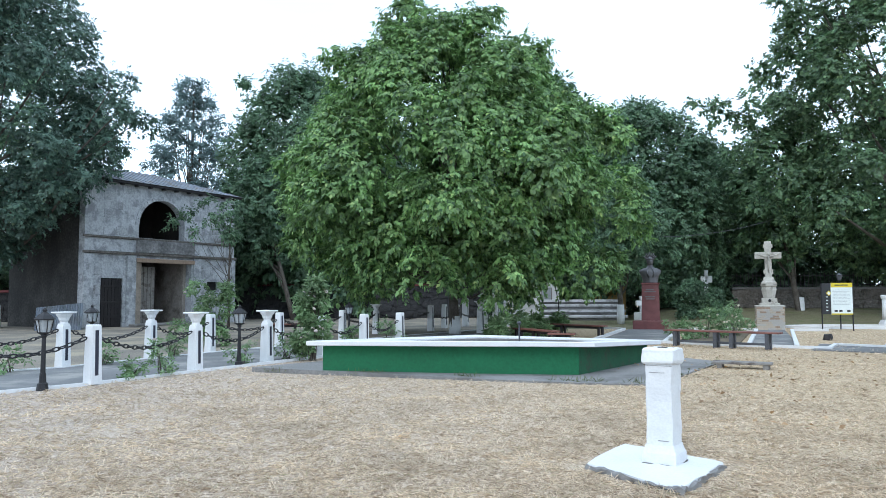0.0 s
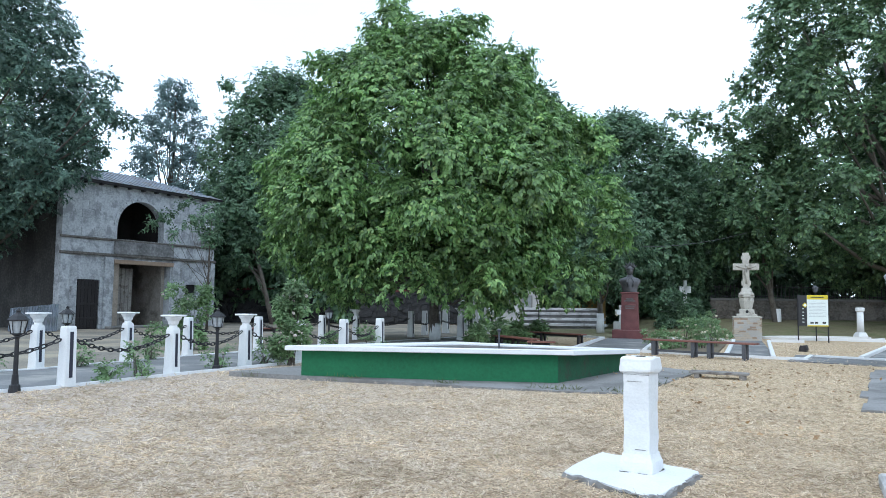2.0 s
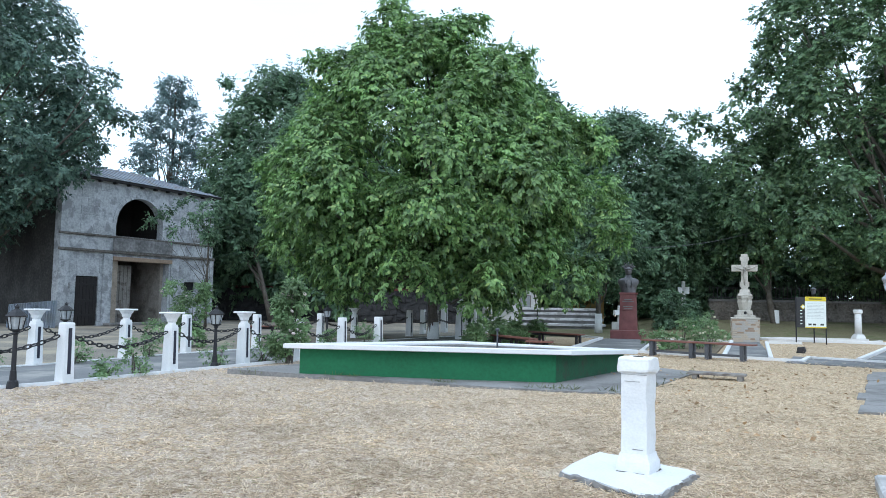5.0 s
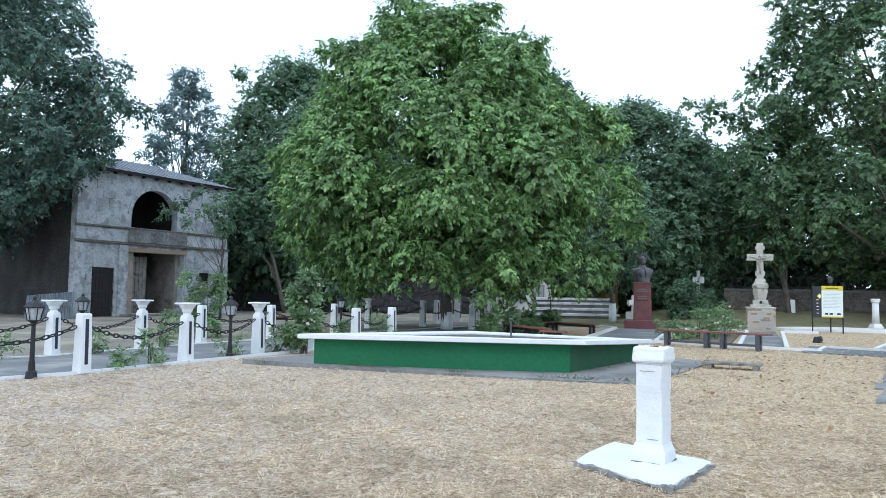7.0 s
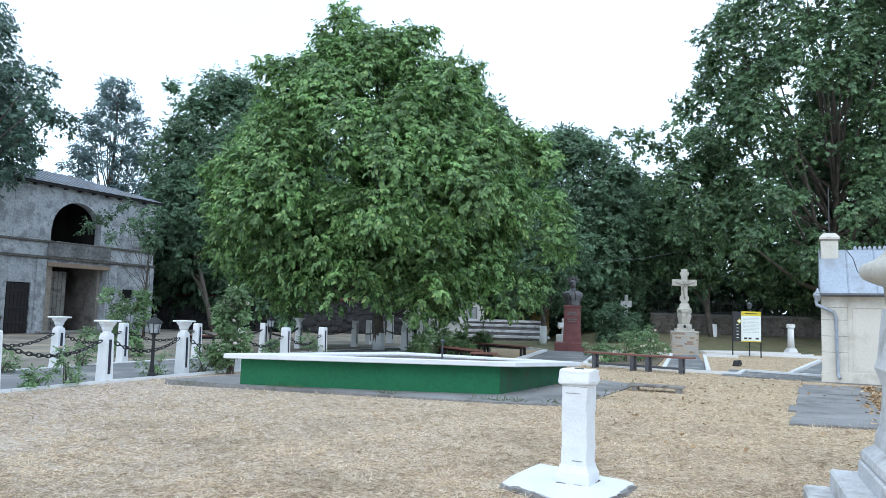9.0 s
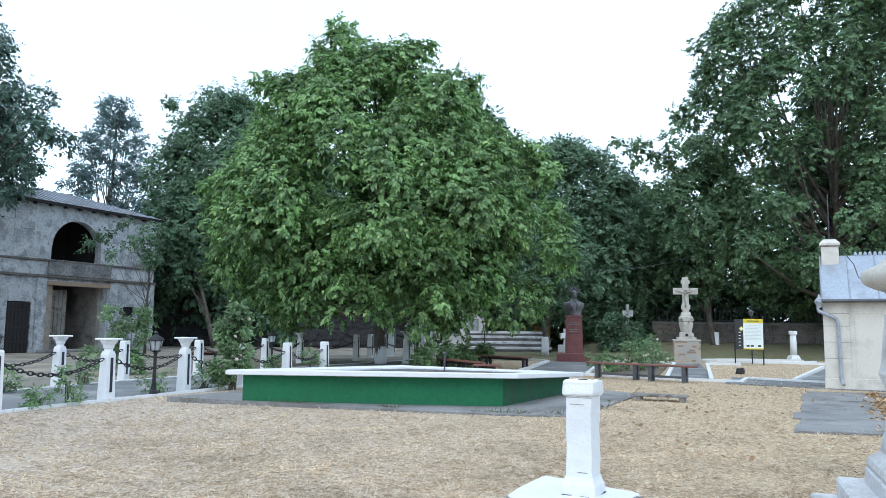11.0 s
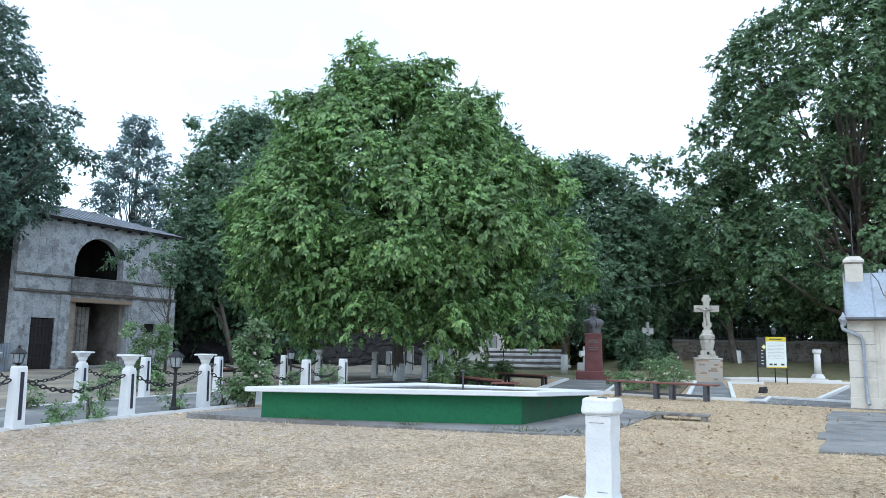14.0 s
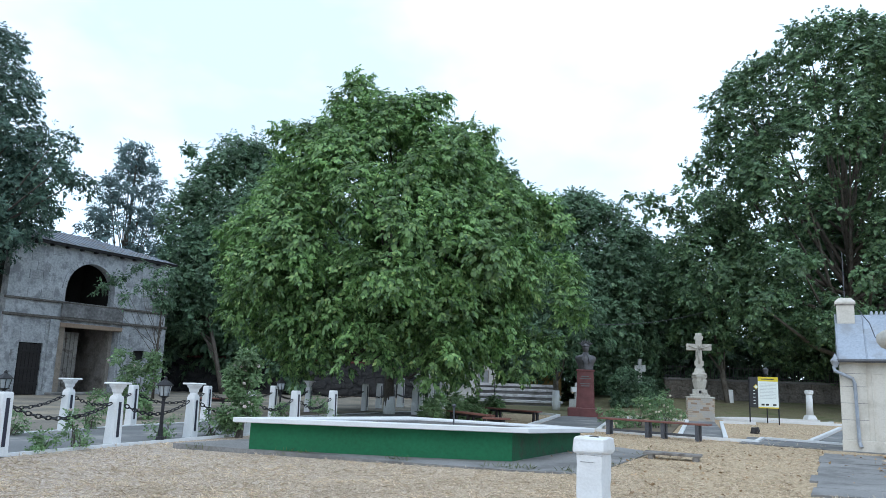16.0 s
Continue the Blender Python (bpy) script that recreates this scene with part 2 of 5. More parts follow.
def bm_tube(path, radii, sides=6, bm=None):
    """A tapered tube along points."""
    bm = bm or bmesh.new()
    rings = []
    for i, p in enumerate(path):
        d = (Vector(path[min(i + 1, len(path) - 1)]) - Vector(path[max(i - 1, 0)])).normalized()
        q = d.to_track_quat("Z", "Y")
        r = radii[i] if isinstance(radii, (list, tuple)) else radii
        rings.append([bm.verts.new(Vector(p) + q @ Vector((r * math.cos(2 * math.pi * k / sides), r * math.sin(2 * math.pi * k / sides), 0))) for k in range(sides)])
    for a, b in zip(rings, rings[1:]):
        for k in range(sides):
            bm.faces.new((a[k], a[(k + 1) % sides], b[(k + 1) % sides], b[k]))
    bm.faces.new(rings[0][::-1])
    bm.faces.new(rings[-1])
    return bm


def jitter(bm, amount, scale=3.0, seed=0):
    """Uneven, worn edges."""
    for v in bm.verts:
        v.co += noise.noise_vector(v.co * scale + Vector((seed, seed * 1.7, 0))) * amount
    return bm


def strip(points, width, z0, z1, bm=None):
    """A kerb along a polyline: one bar with mitred corners."""
    pts = [Vector((x, y, 0)) for x, y in points]
    left, right = [], []
    for i, p in enumerate(pts):
        d0 = (p - pts[i - 1]).normalized() if i else (pts[1] - p).normalized()
        d1 = (pts[i + 1] - p).normalized() if i + 1 < len(pts) else d0
        d = (d0 + d1).normalized()
        nrm = Vector((-d.y, d.x, 0)) * (width / 2 / max(0.4, d.dot(d0)))
        left.append((p + nrm).to_2d())
        right.append((p - nrm).to_2d())
    bm = bm or bmesh.new()
    rows = []
    for a, b in zip(left, right):
        rows.append([bm.verts.new((*a, z0)), bm.verts.new((*a, z1)), bm.verts.new((*b, z1)), bm.verts.new((*b, z0))])
    for r, s in zip(rows, rows[1:]):
        for k in range(3):
            bm.faces.new((r[k], r[k + 1], s[k + 1], s[k]))
    bm.faces.new(rows[0][::-1])
    bm.faces.new(rows[-1])
    bmesh.ops.recalc_face_normals(bm, faces=bm.faces)
    return bm


# ------------------------------------------------------------------ leaves and trees
def leaf_mesh(name, centres, normals, axes, length, width, material, bend=0.18):
    """Many small leaves in one mesh: a folded rhomb of two triangles each."""
    c, nrm, ax = (np.asarray(a, dtype=np.float64) for a in (centres, normals, axes))
    ax /= np.linalg.norm(ax, axis=1, keepdims=True) + 1e-9
    side = np.cross(nrm, ax)
    side /= np.linalg.norm(side, axis=1, keepdims=True) + 1e-9
    up = np.cross(ax, side)
    L, W = np.asarray(length)[:, None], np.asarray(width)[:, None]
    verts = np.stack([c, c + ax * L * 0.5 + side * W * 0.5 + up * L * bend * 0.5, c + ax * L - up * L * bend * 0.5, c + ax * L * 0.5 - side * W * 0.5 + up * L * bend * 0.5], 1).reshape(-1, 3)
    n = len(c)
    base = np.arange(n)[:, None] * 4
    faces = np.concatenate([base + np.array([0, 2, 1])[None], base + np.array([0, 3, 2])[None]], 1).reshape(-1)
    me = bpy.data.meshes.new(name)
    me.vertices.add(len(verts))
    me.vertices.foreach_set("co", verts.reshape(-1))
    me.loops.add(len(faces))
    me.loops.foreach_set("vertex_index", faces.astype(np.int32))
    me.polygons.add(n * 2)
    me.polygons.foreach_set("loop_start", np.arange(0, n * 6, 3, dtype=np.int32))
    me.update(calc_edges=True)
    me.materials.append(material)
    return me


def unit(rng, n):
    v = rng.normal(size=(n, 3))
    return v / np.linalg.norm(v, axis=1, keepdims=True)


def foliage(rng, lobes, sprays, leaflets, length, width, spray_len, droop=0.35, inner=0.25, hang=None):
    """Boughs (x, y, z, r) carry clumps on their outer sides, clumps carry sprays, sprays carry leaflets; returns the arrays for leaf_mesh."""
    C, N, A, LL, WW = [], [], [], [], []
    hang = droop * 0.6 if hang is None else hang
    lobes = np.asarray(lobes)
    mid = lobes[:, :3].mean(0)
    up = np.array([0, 0, 1.0])
    for x, y, z, r in lobes:
        total = max(10, int(sprays * (r / lobes[:, 3].mean()) ** 2))
        m = max(4, total // 11)
        out = np.array([x, y, z]) - mid
        out /= np.linalg.norm(out) + 1e-6
        d = unit(rng, m) + out * 0.6 + up * 0.3
        d /= np.linalg.norm(d, axis=1, keepdims=True)
        deep = np.where(rng.random(m) < inner, rng.uniform(0.25, 0.7, m), rng.uniform(0.72, 1.02, m))
        heart = np.array([x, y, z]) + d * (r * deep)[:, None] * np.array([1, 1, 0.85])
        size = r * 0.34 * rng.uniform(0.6, 1.35, m)
        k = rng.integers(0, m, total)
        n = total
        e = unit(rng, n) + d[k] * 0.5 + up * 0.25
        e /= np.linalg.norm(e, axis=1, keepdims=True)
        p = heart[k] + e * (size[k] * rng.uniform(0.4, 1.15, n))[:, None] * np.array([1, 1, 0.9])
        axis = e * np.array([1, 1, 0.6]) + unit(rng, n) * 0.6 - up * droop * 0.8
        axis /= np.linalg.norm(axis, axis=1, keepdims=True)
        nrm = e * 0.6 + d[k] * 0.45 + up * 0.3 + unit(rng, n) * 0.35
        side = np.cross(nrm, axis)
        side /= np.linalg.norm(side, axis=1, keepdims=True) + 1e-9
        sl = spray_len * rng.uniform(0.6, 1.25, n)
        for q in range(leaflets):
            f = (q // 2 + 0.6) / (leaflets / 2 + 0.4)
            s = 1 if q % 2 else -1
            last = q == leaflets - 1
            C.append(p + axis * (sl * f)[:, None] - up * (0.18 * droop * sl * f * f)[:, None])
            A.append(axis * (1.0 if last else 0.5) + side * (0.0 if last else s * 0.7) - up * hang + unit(rng, n) * 0.25)
            N.append(nrm + unit(rng, n) * 0.3)
            LL.append(length * rng.uniform(0.7, 1.25, n))
            WW.append(width * rng.uniform(0.75, 1.2, n))
    return [np.concatenate(a) for a in (C, N, A, LL, WW)]


def crown_lobes(rng, profile, count, cx, cy, radius, fill=0.8, squeeze=1.0):
    """Lobes over a crown whose radius at height z is given by rows (z, r)."""
    zs, rs = np.array([p[0] for p in profile]), np.array([p[1] for p in profile])
    weights = np.interp(np.linspace(zs[0], zs[-1], 200), zs, rs) + 0.6
    cdf = np.cumsum(weights) / weights.sum()
    out = []
    for i in range(count):
        z = np.interp((i + rng.uniform(0.1, 0.9)) / count, cdf, np.linspace(zs[0], zs[-1], 200))
        a = i * 2.39996 + rng.uniform(-0.35, 0.35)
        big = np.interp(z, zs, rs)
        lr = min(radius * rng.uniform(0.75, 1.25), max(0.5, big * 0.8))
        d = max(0.0, big - lr * 1.2) * (fill + (1 - fill) * rng.random())
        out.append((cx + d * math.cos(a), cy + d * math.sin(a) * squeeze, z, lr))
    return out


def trunk_and_limbs(rng, height, r0, lobes, base=(0, 0), limbs=14, fork=0.28, lean=(0, 0)):
    """A tapered trunk with limbs out to some of the lobes."""
    bm = bmesh.new()
    path, radii = [], []
    for i in range(9):
        f = i / 8
        path.append((base[0] + lean[0] * f + rng.normal() * 0.05 * height * 0.12 * f, base[1] + lean[1] * f + rng.normal() * 0.05 * height * 0.12 * f, height * f))
        radii.append(r0 * (1.18 if i == 0 else 1.0) * (1 - 0.85 * f) + 0.02)
    bm_tube(path, radii, 10, bm)
    pick = rng.permutation(len(lobes))[:limbs]
    for k in pick:
        x, y, z, r = lobes[k]
        h = min(height * 0.85, max(height * fork * 0.6, z * rng.uniform(0.35, 0.65)))
        f = h / height
        s = np.array([np.interp(f, np.linspace(0, 1, 9), [p[j] for p in path]) for j in range(3)])
        e = np.array([x, y, z])
        mid = s * 0.5 + e * 0.5 + np.array([0, 0, -0.08 * np.linalg.norm(e - s)]) + rng.normal(size=3) * 0.15
        rr = r0 * (1 - 0.8 * f) * 0.5
        bm_tube([tuple(s), tuple(s * 0.7 + mid * 0.3 + rng.normal(size=3) * 0.08), tuple(mid), tuple(mid * 0.4 + e * 0.6), tuple(e)], [rr, rr * 0.8, rr * 0.55, rr * 0.35, rr * 0.12], 6, bm)
    return bm


def tree(name, seed, x, y, profile, lobes_n, lobe_r, leaf, sprays, leaflets, length, width, spray_len, label, trunk_r, trunk_h,
         droop=0.35, inner=0.25, extra=(), squeeze=1.0, limbs=14, collar=0.0, category="tree", lean=(0, 0), fill=0.8, hang=None):
    rng = np.random.default_rng(seed)
    t = thing(name, pose(x, y, 0), label, category)
    lobes = crown_lobes(rng, profile, lobes_n, lean[0], lean[1], lobe_r, fill=fill, squeeze=squeeze) + list(extra)
    trunk = part("trunk", trunk_and_limbs(rng, trunk_h, trunk_r, lobes, limbs=limbs, lean=lean), BARK, t, smooth=True)
    if collar:
        ring = bm_loft([(0.0, trunk_r * 1.34), (0.35, trunk_r * 1.24), (collar, trunk_r * 1.14)], 14, bm=None)
        part("limewash_band", jitter(ring, 0.02), LIMEWASH, t, "whitewashed foot of the trunk", True)
    c, n, a, l, w = foliage(rng, lobes, sprays, leaflets, length, width, spray_len, droop, inner, hang)
    keep = c[:, 2] > 0.25
    ob = new("crown", leaf_mesh("crown", c[keep], n[keep], a[keep], l[keep], w[keep], leaf))
    ob.parent = t
    return t


# ------------------------------------------------------------------ ground and paths
def straw_ground():
    """Dry mown grass: straw litter in two directions, bare patches, a little green."""
    m = bpy.data.materials.new("dry_grass")
    m.use_nodes = True
    n, l = m.node_tree.nodes, m.node_tree.links
    b = n["Principled BSDF"]
    b.inputs["Roughness"].default_value = 1.0
    b.inputs["Specular IOR Level"].default_value = 0.1
    tc = n.new("ShaderNodeTexCoord")
    layers = []
    for turn, sx, sy in ((0.5, 9, 42), (-0.9, 38, 9), (0.1, 70, 70)):
        mp = n.new("ShaderNodeMapping")
        mp.inputs["Rotation"].default_value = (0, 0, turn)
        mp.inputs["Scale"].default_value = (sx, sy, 10)
        t = n.new("ShaderNodeTexNoise")
        t.inputs["Scale"].default_value, t.inputs["Detail"].default_value = 1.0, 4
        l.new(tc.outputs["Object"], mp.inputs[0])
        l.new(mp.outputs[0], t.inputs["Vector"])
        layers.append(t.outputs["Fac"])
    total = None
    for o in layers:
        if total is None:
            total = o
        else:
            s = n.new("ShaderNodeMath")
            s.operation = "ADD"
            l.new(total, s.inputs[0])
            l.new(o, s.inputs[1])
            total = s.outputs[0]
    third = n.new("ShaderNodeMath")
    third.operation = "MULTIPLY"
    third.inputs[1].default_value = 1 / 3
    l.new(total, third.inputs[0])
    straw = ramp(n, [(0.39, (0.12, 0.088, 0.066)), (0.46, (0.35, 0.28, 0.212)), (0.53, (0.55, 0.46, 0.365)), (0.60, (0.77, 0.68, 0.57))])
    l.new(third.outputs[0], straw.inputs[0])
    col = straw.outputs[0]
    for scale, tint, lo, hi, amount in ((0.4, (0.52, 0.455, 0.36), 0.5, 0.72, 0.4), (3.5, (0.2, 0.155, 0.115), 0.52, 0.68, 0.34), (7.5, (0.72, 0.64, 0.53), 0.54, 0.7, 0.3), (2.3, (0.26, 0.25, 0.14), 0.62, 0.76, 0.18), (0.9, (0.46, 0.43, 0.39), 0.6, 0.75, 0.5)):
        t = n.new("ShaderNodeTexNoise")
        t.inputs["Scale"].default_value, t.inputs["Detail"].default_value = scale, 8
        t.inputs["Roughness"].default_value = 0.62
        l.new(tc.outputs["Object"], t.inputs["Vector"])
        r = ramp(n, [(lo, (0, 0, 0)), (hi, (amount, amount, amount))])
        l.new(t.outputs["Fac"], r.inputs[0])
        mx = n.new("ShaderNodeMix")
        mx.data_type = "RGBA"
        l.new(r.outputs[0], mx.inputs[0])
        l.new(col, mx.inputs[6])
        mx.inputs[7].default_value = (*tint, 1)
        col = mx.outputs[2]
    split = n.new("ShaderNodeSeparateXYZ")
    l.new(tc.outputs["Object"], split.inputs[0])
    across = n.new("ShaderNodeMapRange")
    for k, v in (("From Min", -7.0), ("From Max", 6.0), ("To Min", 0.0), ("To Max", 1.0)):
        across.inputs[k].default_value = v
    l.new(split.outputs[0], across.inputs["Value"])
    tone = ramp(n, [(0.0, (0.98, 0.98, 1.05)), (1.0, (1.03, 0.95, 0.82))])
    l.new(across.outputs[0], tone.inputs[0])
    toned = n.new("ShaderNodeMix")
    toned.data_type, toned.blend_type = "RGBA", "MULTIPLY"
    toned.inputs[0].default_value = 1.0
    l.new(col, toned.inputs[6])
    l.new(tone.outputs[0], toned.inputs[7])
    l.new(toned.outputs[2], b.inputs["Base Color"])
    bp = n.new("ShaderNodeBump")
    bp.inputs["Strength"].default_value, bp.inputs["Distance"].default_value = 0.8, 0.03
    l.new(third.outputs[0], bp.inputs["Height"])
    l.new(bp.outputs[0], b.inputs["Normal"])
    return m


STRAW = straw_ground()
STRAWBLADE = leaf_material("straw_blades", (0.43, 0.32, 0.22), (0.9, 0.76, 0.59), (0.48, 0.44, 0.26), 0.3, (0.78, 1.16))

g = bmesh.new()
bmesh.ops.create_grid(g, x_segments=2, y_segments=2, size=1500)
tagged(part("ground", g, STRAW), "dry straw-coloured mown lawn with worn bare patches", "lawn", kind="structure")

# bare earth whose dark grey-brown also holds the shade of the trees
tagged(part("bare_ground", bm_prism([(-40, 22), (-16.5, 9.6), (-11.8, 13.6), (-8.5, 16.7), (-6.6, 21), (-2.2, 28.6), (2.6, 35.6), (4.5, 53), (-45, 52)], -0.05, 0.006), surface("shaded_trodden_earth", [(0.15, 0.135, 0.115), (0.24, 0.215, 0.18), (0.33, 0.295, 0.24)], 1.0, 0.5, 16, 0.9, stain=(0.36, 0.31, 0.23), stain_scale=0.5, depth=0.03)), "trodden earth under the trees, its grey-brown darkened for their shade", "earth", kind="structure")
ROUGH = surface("rough_grass", [(0.10, 0.095, 0.05), (0.2, 0.18, 0.10), (0.3, 0.26, 0.16)], 1.0, 0.6, 14, 0.9, stain=(0.13, 0.15, 0.06), stain_scale=0.6, depth=0.03)
tagged(part("rough_grass", bm_prism([(4.5, 35.8), (12.5, 34.9), (20, 38.5), (45, 34), (60, 50), (5, 54)], -0.05, 0.007), ROUGH), "rough olive-brown grass before the stone wall", "grass", kind="structure")


def bank_height(x, y):
    """The lawn rises in a low bank towards the stone wall."""
    def ease(f):
        f = min(1.0, max(0.0, f))
        return f * f * (3 - 2 * f)
    return 0.72 * ease((y - 39.5) / 10.0) * ease((x - 12.2) / 3.5)


bank = bmesh.new()
bmesh.ops.create_grid(bank, x_segments=60, y_segments=24, size=1)
for v in bank.verts:
    x, y = 33.5 + v.co.x * 21.5, 46.0 + v.co.y * 7.0
    h = bank_height(x, y)
    v.co = Vector((x, y, h - 0.012 + 0.05 * noise.noise(Vector((x * 0.7, y * 0.7, 0))) * min(1, h * 4)))
tagged(part("grass_bank", bank, ROUGH, smooth=True), "low olive-brown grassy bank rising to the stone wall", "grass", kind="structure")
NEAR_KERB = [(-13.5, 7.6), (-9.4, 10.6), (-7.38, 12.32), (-6.45, 13.45), (-5.5, 15.3), (-4.1, 17.75), (-3.2, 19.3), (-1.0, 22.6), (1.6, 26.4), (4.2, 29.8)]
FAR_KERB = [(-16.5, 9.4), (-11.8, 13.4), (-9.35, 15.6), (-8.5, 16.5), (-7.95, 18.0), (-7.4, 19.1), (-6.6, 20.76), (-4.6, 24.2), (-2.2, 28.4), (0.6, 32.6), (2.6, 35.4)]
tagged(part("path", bm_prism(NEAR_KERB + FAR_KERB[::-1], -0.05, 0.035), ASPHALT), "grey asphalt footpath between white kerbs", "path", kind="structure")
for line in (NEAR_KERB, FAR_KERB):
    tagged(part("kerb", jitter(strip(line, 0.075, -0.02, 0.062), 0.012), WHITE), "whitewashed low kerb along the path", "kerb", kind="structure")

RIGHT_KERB = [(5.6, 26.4), (7.4, 24.75), (9.0, 23.3), (10.75, 22.1), (11.35, 21.75), (12.3, 23.2), (13.4, 22.1), (14.3, 21.2)]
tagged(part("path", bm_prism([(10.6, 21.35), (15.6, 17.3), (17.5, 20.4), (14.6, 21.9), (13.4, 23.2), (12.2, 24.0), (11.3, 22.4)], -0.05, 0.03), ASPHALT), "grey asphalt path beside the small building", "path", kind="structure")
tagged(part("kerb", jitter(strip(RIGHT_KERB, 0.12, -0.02, 0.09), 0.012), WHITE), "whitewashed kerb with a jog, edging the flower bed", "kerb", kind="structure")
# path up to the stone cross
tagged(part("path", bm_prism([(9.5, 22.9), (10.7, 22.15), (15.5, 33.6), (14.2, 33.4)], -0.05, 0.03), ASPHALT), "grey asphalt path to the stone cross", "path", kind="structure")
for line in ([(9.5, 23.05), (14.1, 33.3), (13.2, 34.4)], [(10.7, 22.4), (15.5, 32.9), (16.9, 32.6), (17.1, 33.4), (16.2, 34.1)]):
    tagged(part("kerb", jitter(strip(line, 0.13, -0.02, 0.10), 0.012), WHITE), "whitewashed kerb beside the cross path", "kerb", kind="structure")
# path up to the bust
tagged(part("path", bm_prism([(5.5, 26.2), (7.4, 24.8), (10.9, 34.3), (8.6, 34.5)], -0.05, 0.03), ASPHALT), "grey asphalt path to the bust", "path", kind="structure")
for line in ([(5.4, 26.4), (8.4, 34.4), (7.4, 37.0)], [(7.45, 24.9), (10.95, 34.2), (12.4, 34.6)]):
    tagged(part("kerb", jitter(strip(line, 0.14, -0.02, 0.10), 0.012), WHITE), "whitewashed kerb beside the bust path", "kerb", kind="structure")
tagged(part("flower_bed", bm_prism([(7.9, 24.9), (9.35, 23.5), (13.3, 32.0), (11.2, 33.2)], -0.05, 0.05), SOIL), "bare brown soil of the flower bed", "soil", kind="structure")

# ------------------------------------------------------------------ green basin
SLAB = [(-2.82, 15.0), (2.92, 14.35), (5.22, 17.75), (0.75, 18.15)]


def inset(poly, d):
    """The polygon drawn in by d metres."""
    n, out = len(poly), []
    for i in range(n):
        p, a, b = Vector(poly[i]), Vector(poly[i - 1]), Vector(poly[(i + 1) % n])
        u, v = (p - a).normalized(), (b - p).normalized()
        nu, nv = Vector((-u.y, u.x)), Vector((-v.y, v.x))
        m = (nu + nv).normalized()
        out.append(tuple(p + m * d / max(0.3, m.dot(nu))))
    return out


def ring_prism(outer, inner_poly, z0, z1):
    bm = bmesh.new()
    n = len(outer)
    rows = [[bm.verts.new((x, y, z)) for x, y in poly] for poly, z in ((outer, z0), (outer, z1), (inner_poly, z1), (inner_poly, z0))]
    for k in range(4):
        a, b = rows[k], rows[(k + 1) % 4]
        for i in range(n):
            bm.faces.new((a[i], a[(i + 1) % n], b[(i + 1) % n], b[i]))
    bmesh.ops.recalc_face_normals(bm, faces=bm.faces)
    return bm


def settled(bm):
    """The basin has sunk a little towards its far corner."""
    for v in bm.verts:
        if v.co.z > 0.2:
            deep = min(1.0, max(0.0, (v.co.y - 14.68 + 0.113 * v.co.x) / 3.5))
            across = min(1.0, max(0.0, (v.co.x + 2.82 - 3.57 * deep) / (5.74 - 1.27 * deep)))
            v.co.z -= deep * (0.05 + 0.12 * across)
    return bm


basin = thing("basin", pose(0, 0, 0), "low green-painted masonry basin with a white overhanging rim", "basin")
outer_wall = [(-2.5, 15.22), (2.66, 14.64), (4.86, 17.72), (0.85, 17.95)]
inner_wall = inset(outer_wall, 0.36)
for i, nm in enumerate(("front", "side", "back", "side")):
    j = (i + 1) % 4
    quad = [outer_wall[i], outer_wall[j], inner_wall[j], inner_wall[i]]
    part("wall", settled(bm_prism(quad, -0.02, 0.605)), GREEN if i in (0, 3) else DULLGREEN, basin, "green painted wall" if i in (0, 3) else "dull darker green wall with brownish stains")
rim = ring_prism(SLAB, inset(SLAB, 0.5), 0.60, 0.70)
bmesh.ops.bevel(rim, geom=rim.edges[:], offset=0.012, segments=1, affect="EDGES")
part("rim", settled(jitter(rim, 0.006, 2)), WHITE, basin, "white painted concrete rim")
part("lining", settled(ring_prism(inset(SLAB, 0.48), inset(SLAB, 0.66), 0.4, 0.66)), CONCRETE, basin, "bare grey inner lining")
part("basin_floor", settled(bm_prism(inset(SLAB, 0.6), 0.25, 0.46)), BASIN, basin, "grey muddy floor of the empty basin")
tap = bm_tube([(1.75, 17.2, 0.3), (1.75, 17.2, 0.95)], 0.02, 8)
bm_loft([(0.94, 0.035), (0.98, 0.05), (1.01, 0.03)], 8, bm=tap, centre=(1.75, 17.2))
tagged(part("standpipe", tap, STEELGREY), "thin steel standpipe rising from the basin", "pipe")
apron = bm_prism([(-4.1, 15.75), (1.0, 13.85), (2.6, 13.35), (3.75, 13.15), (6.6, 17.6), (6.1, 18.6), (2.6, 19.4), (-1.5, 19.2)], -0.05, 0.03)
for v in apron.verts:
    if v.co.z > 0:
        v.co.z += max(0.0, (2.0 - v.co.x) * 0.012)
tagged(part("apron", apron, CONCRETE), "worn grey concrete apron round the basin", "paving", kind="structure")

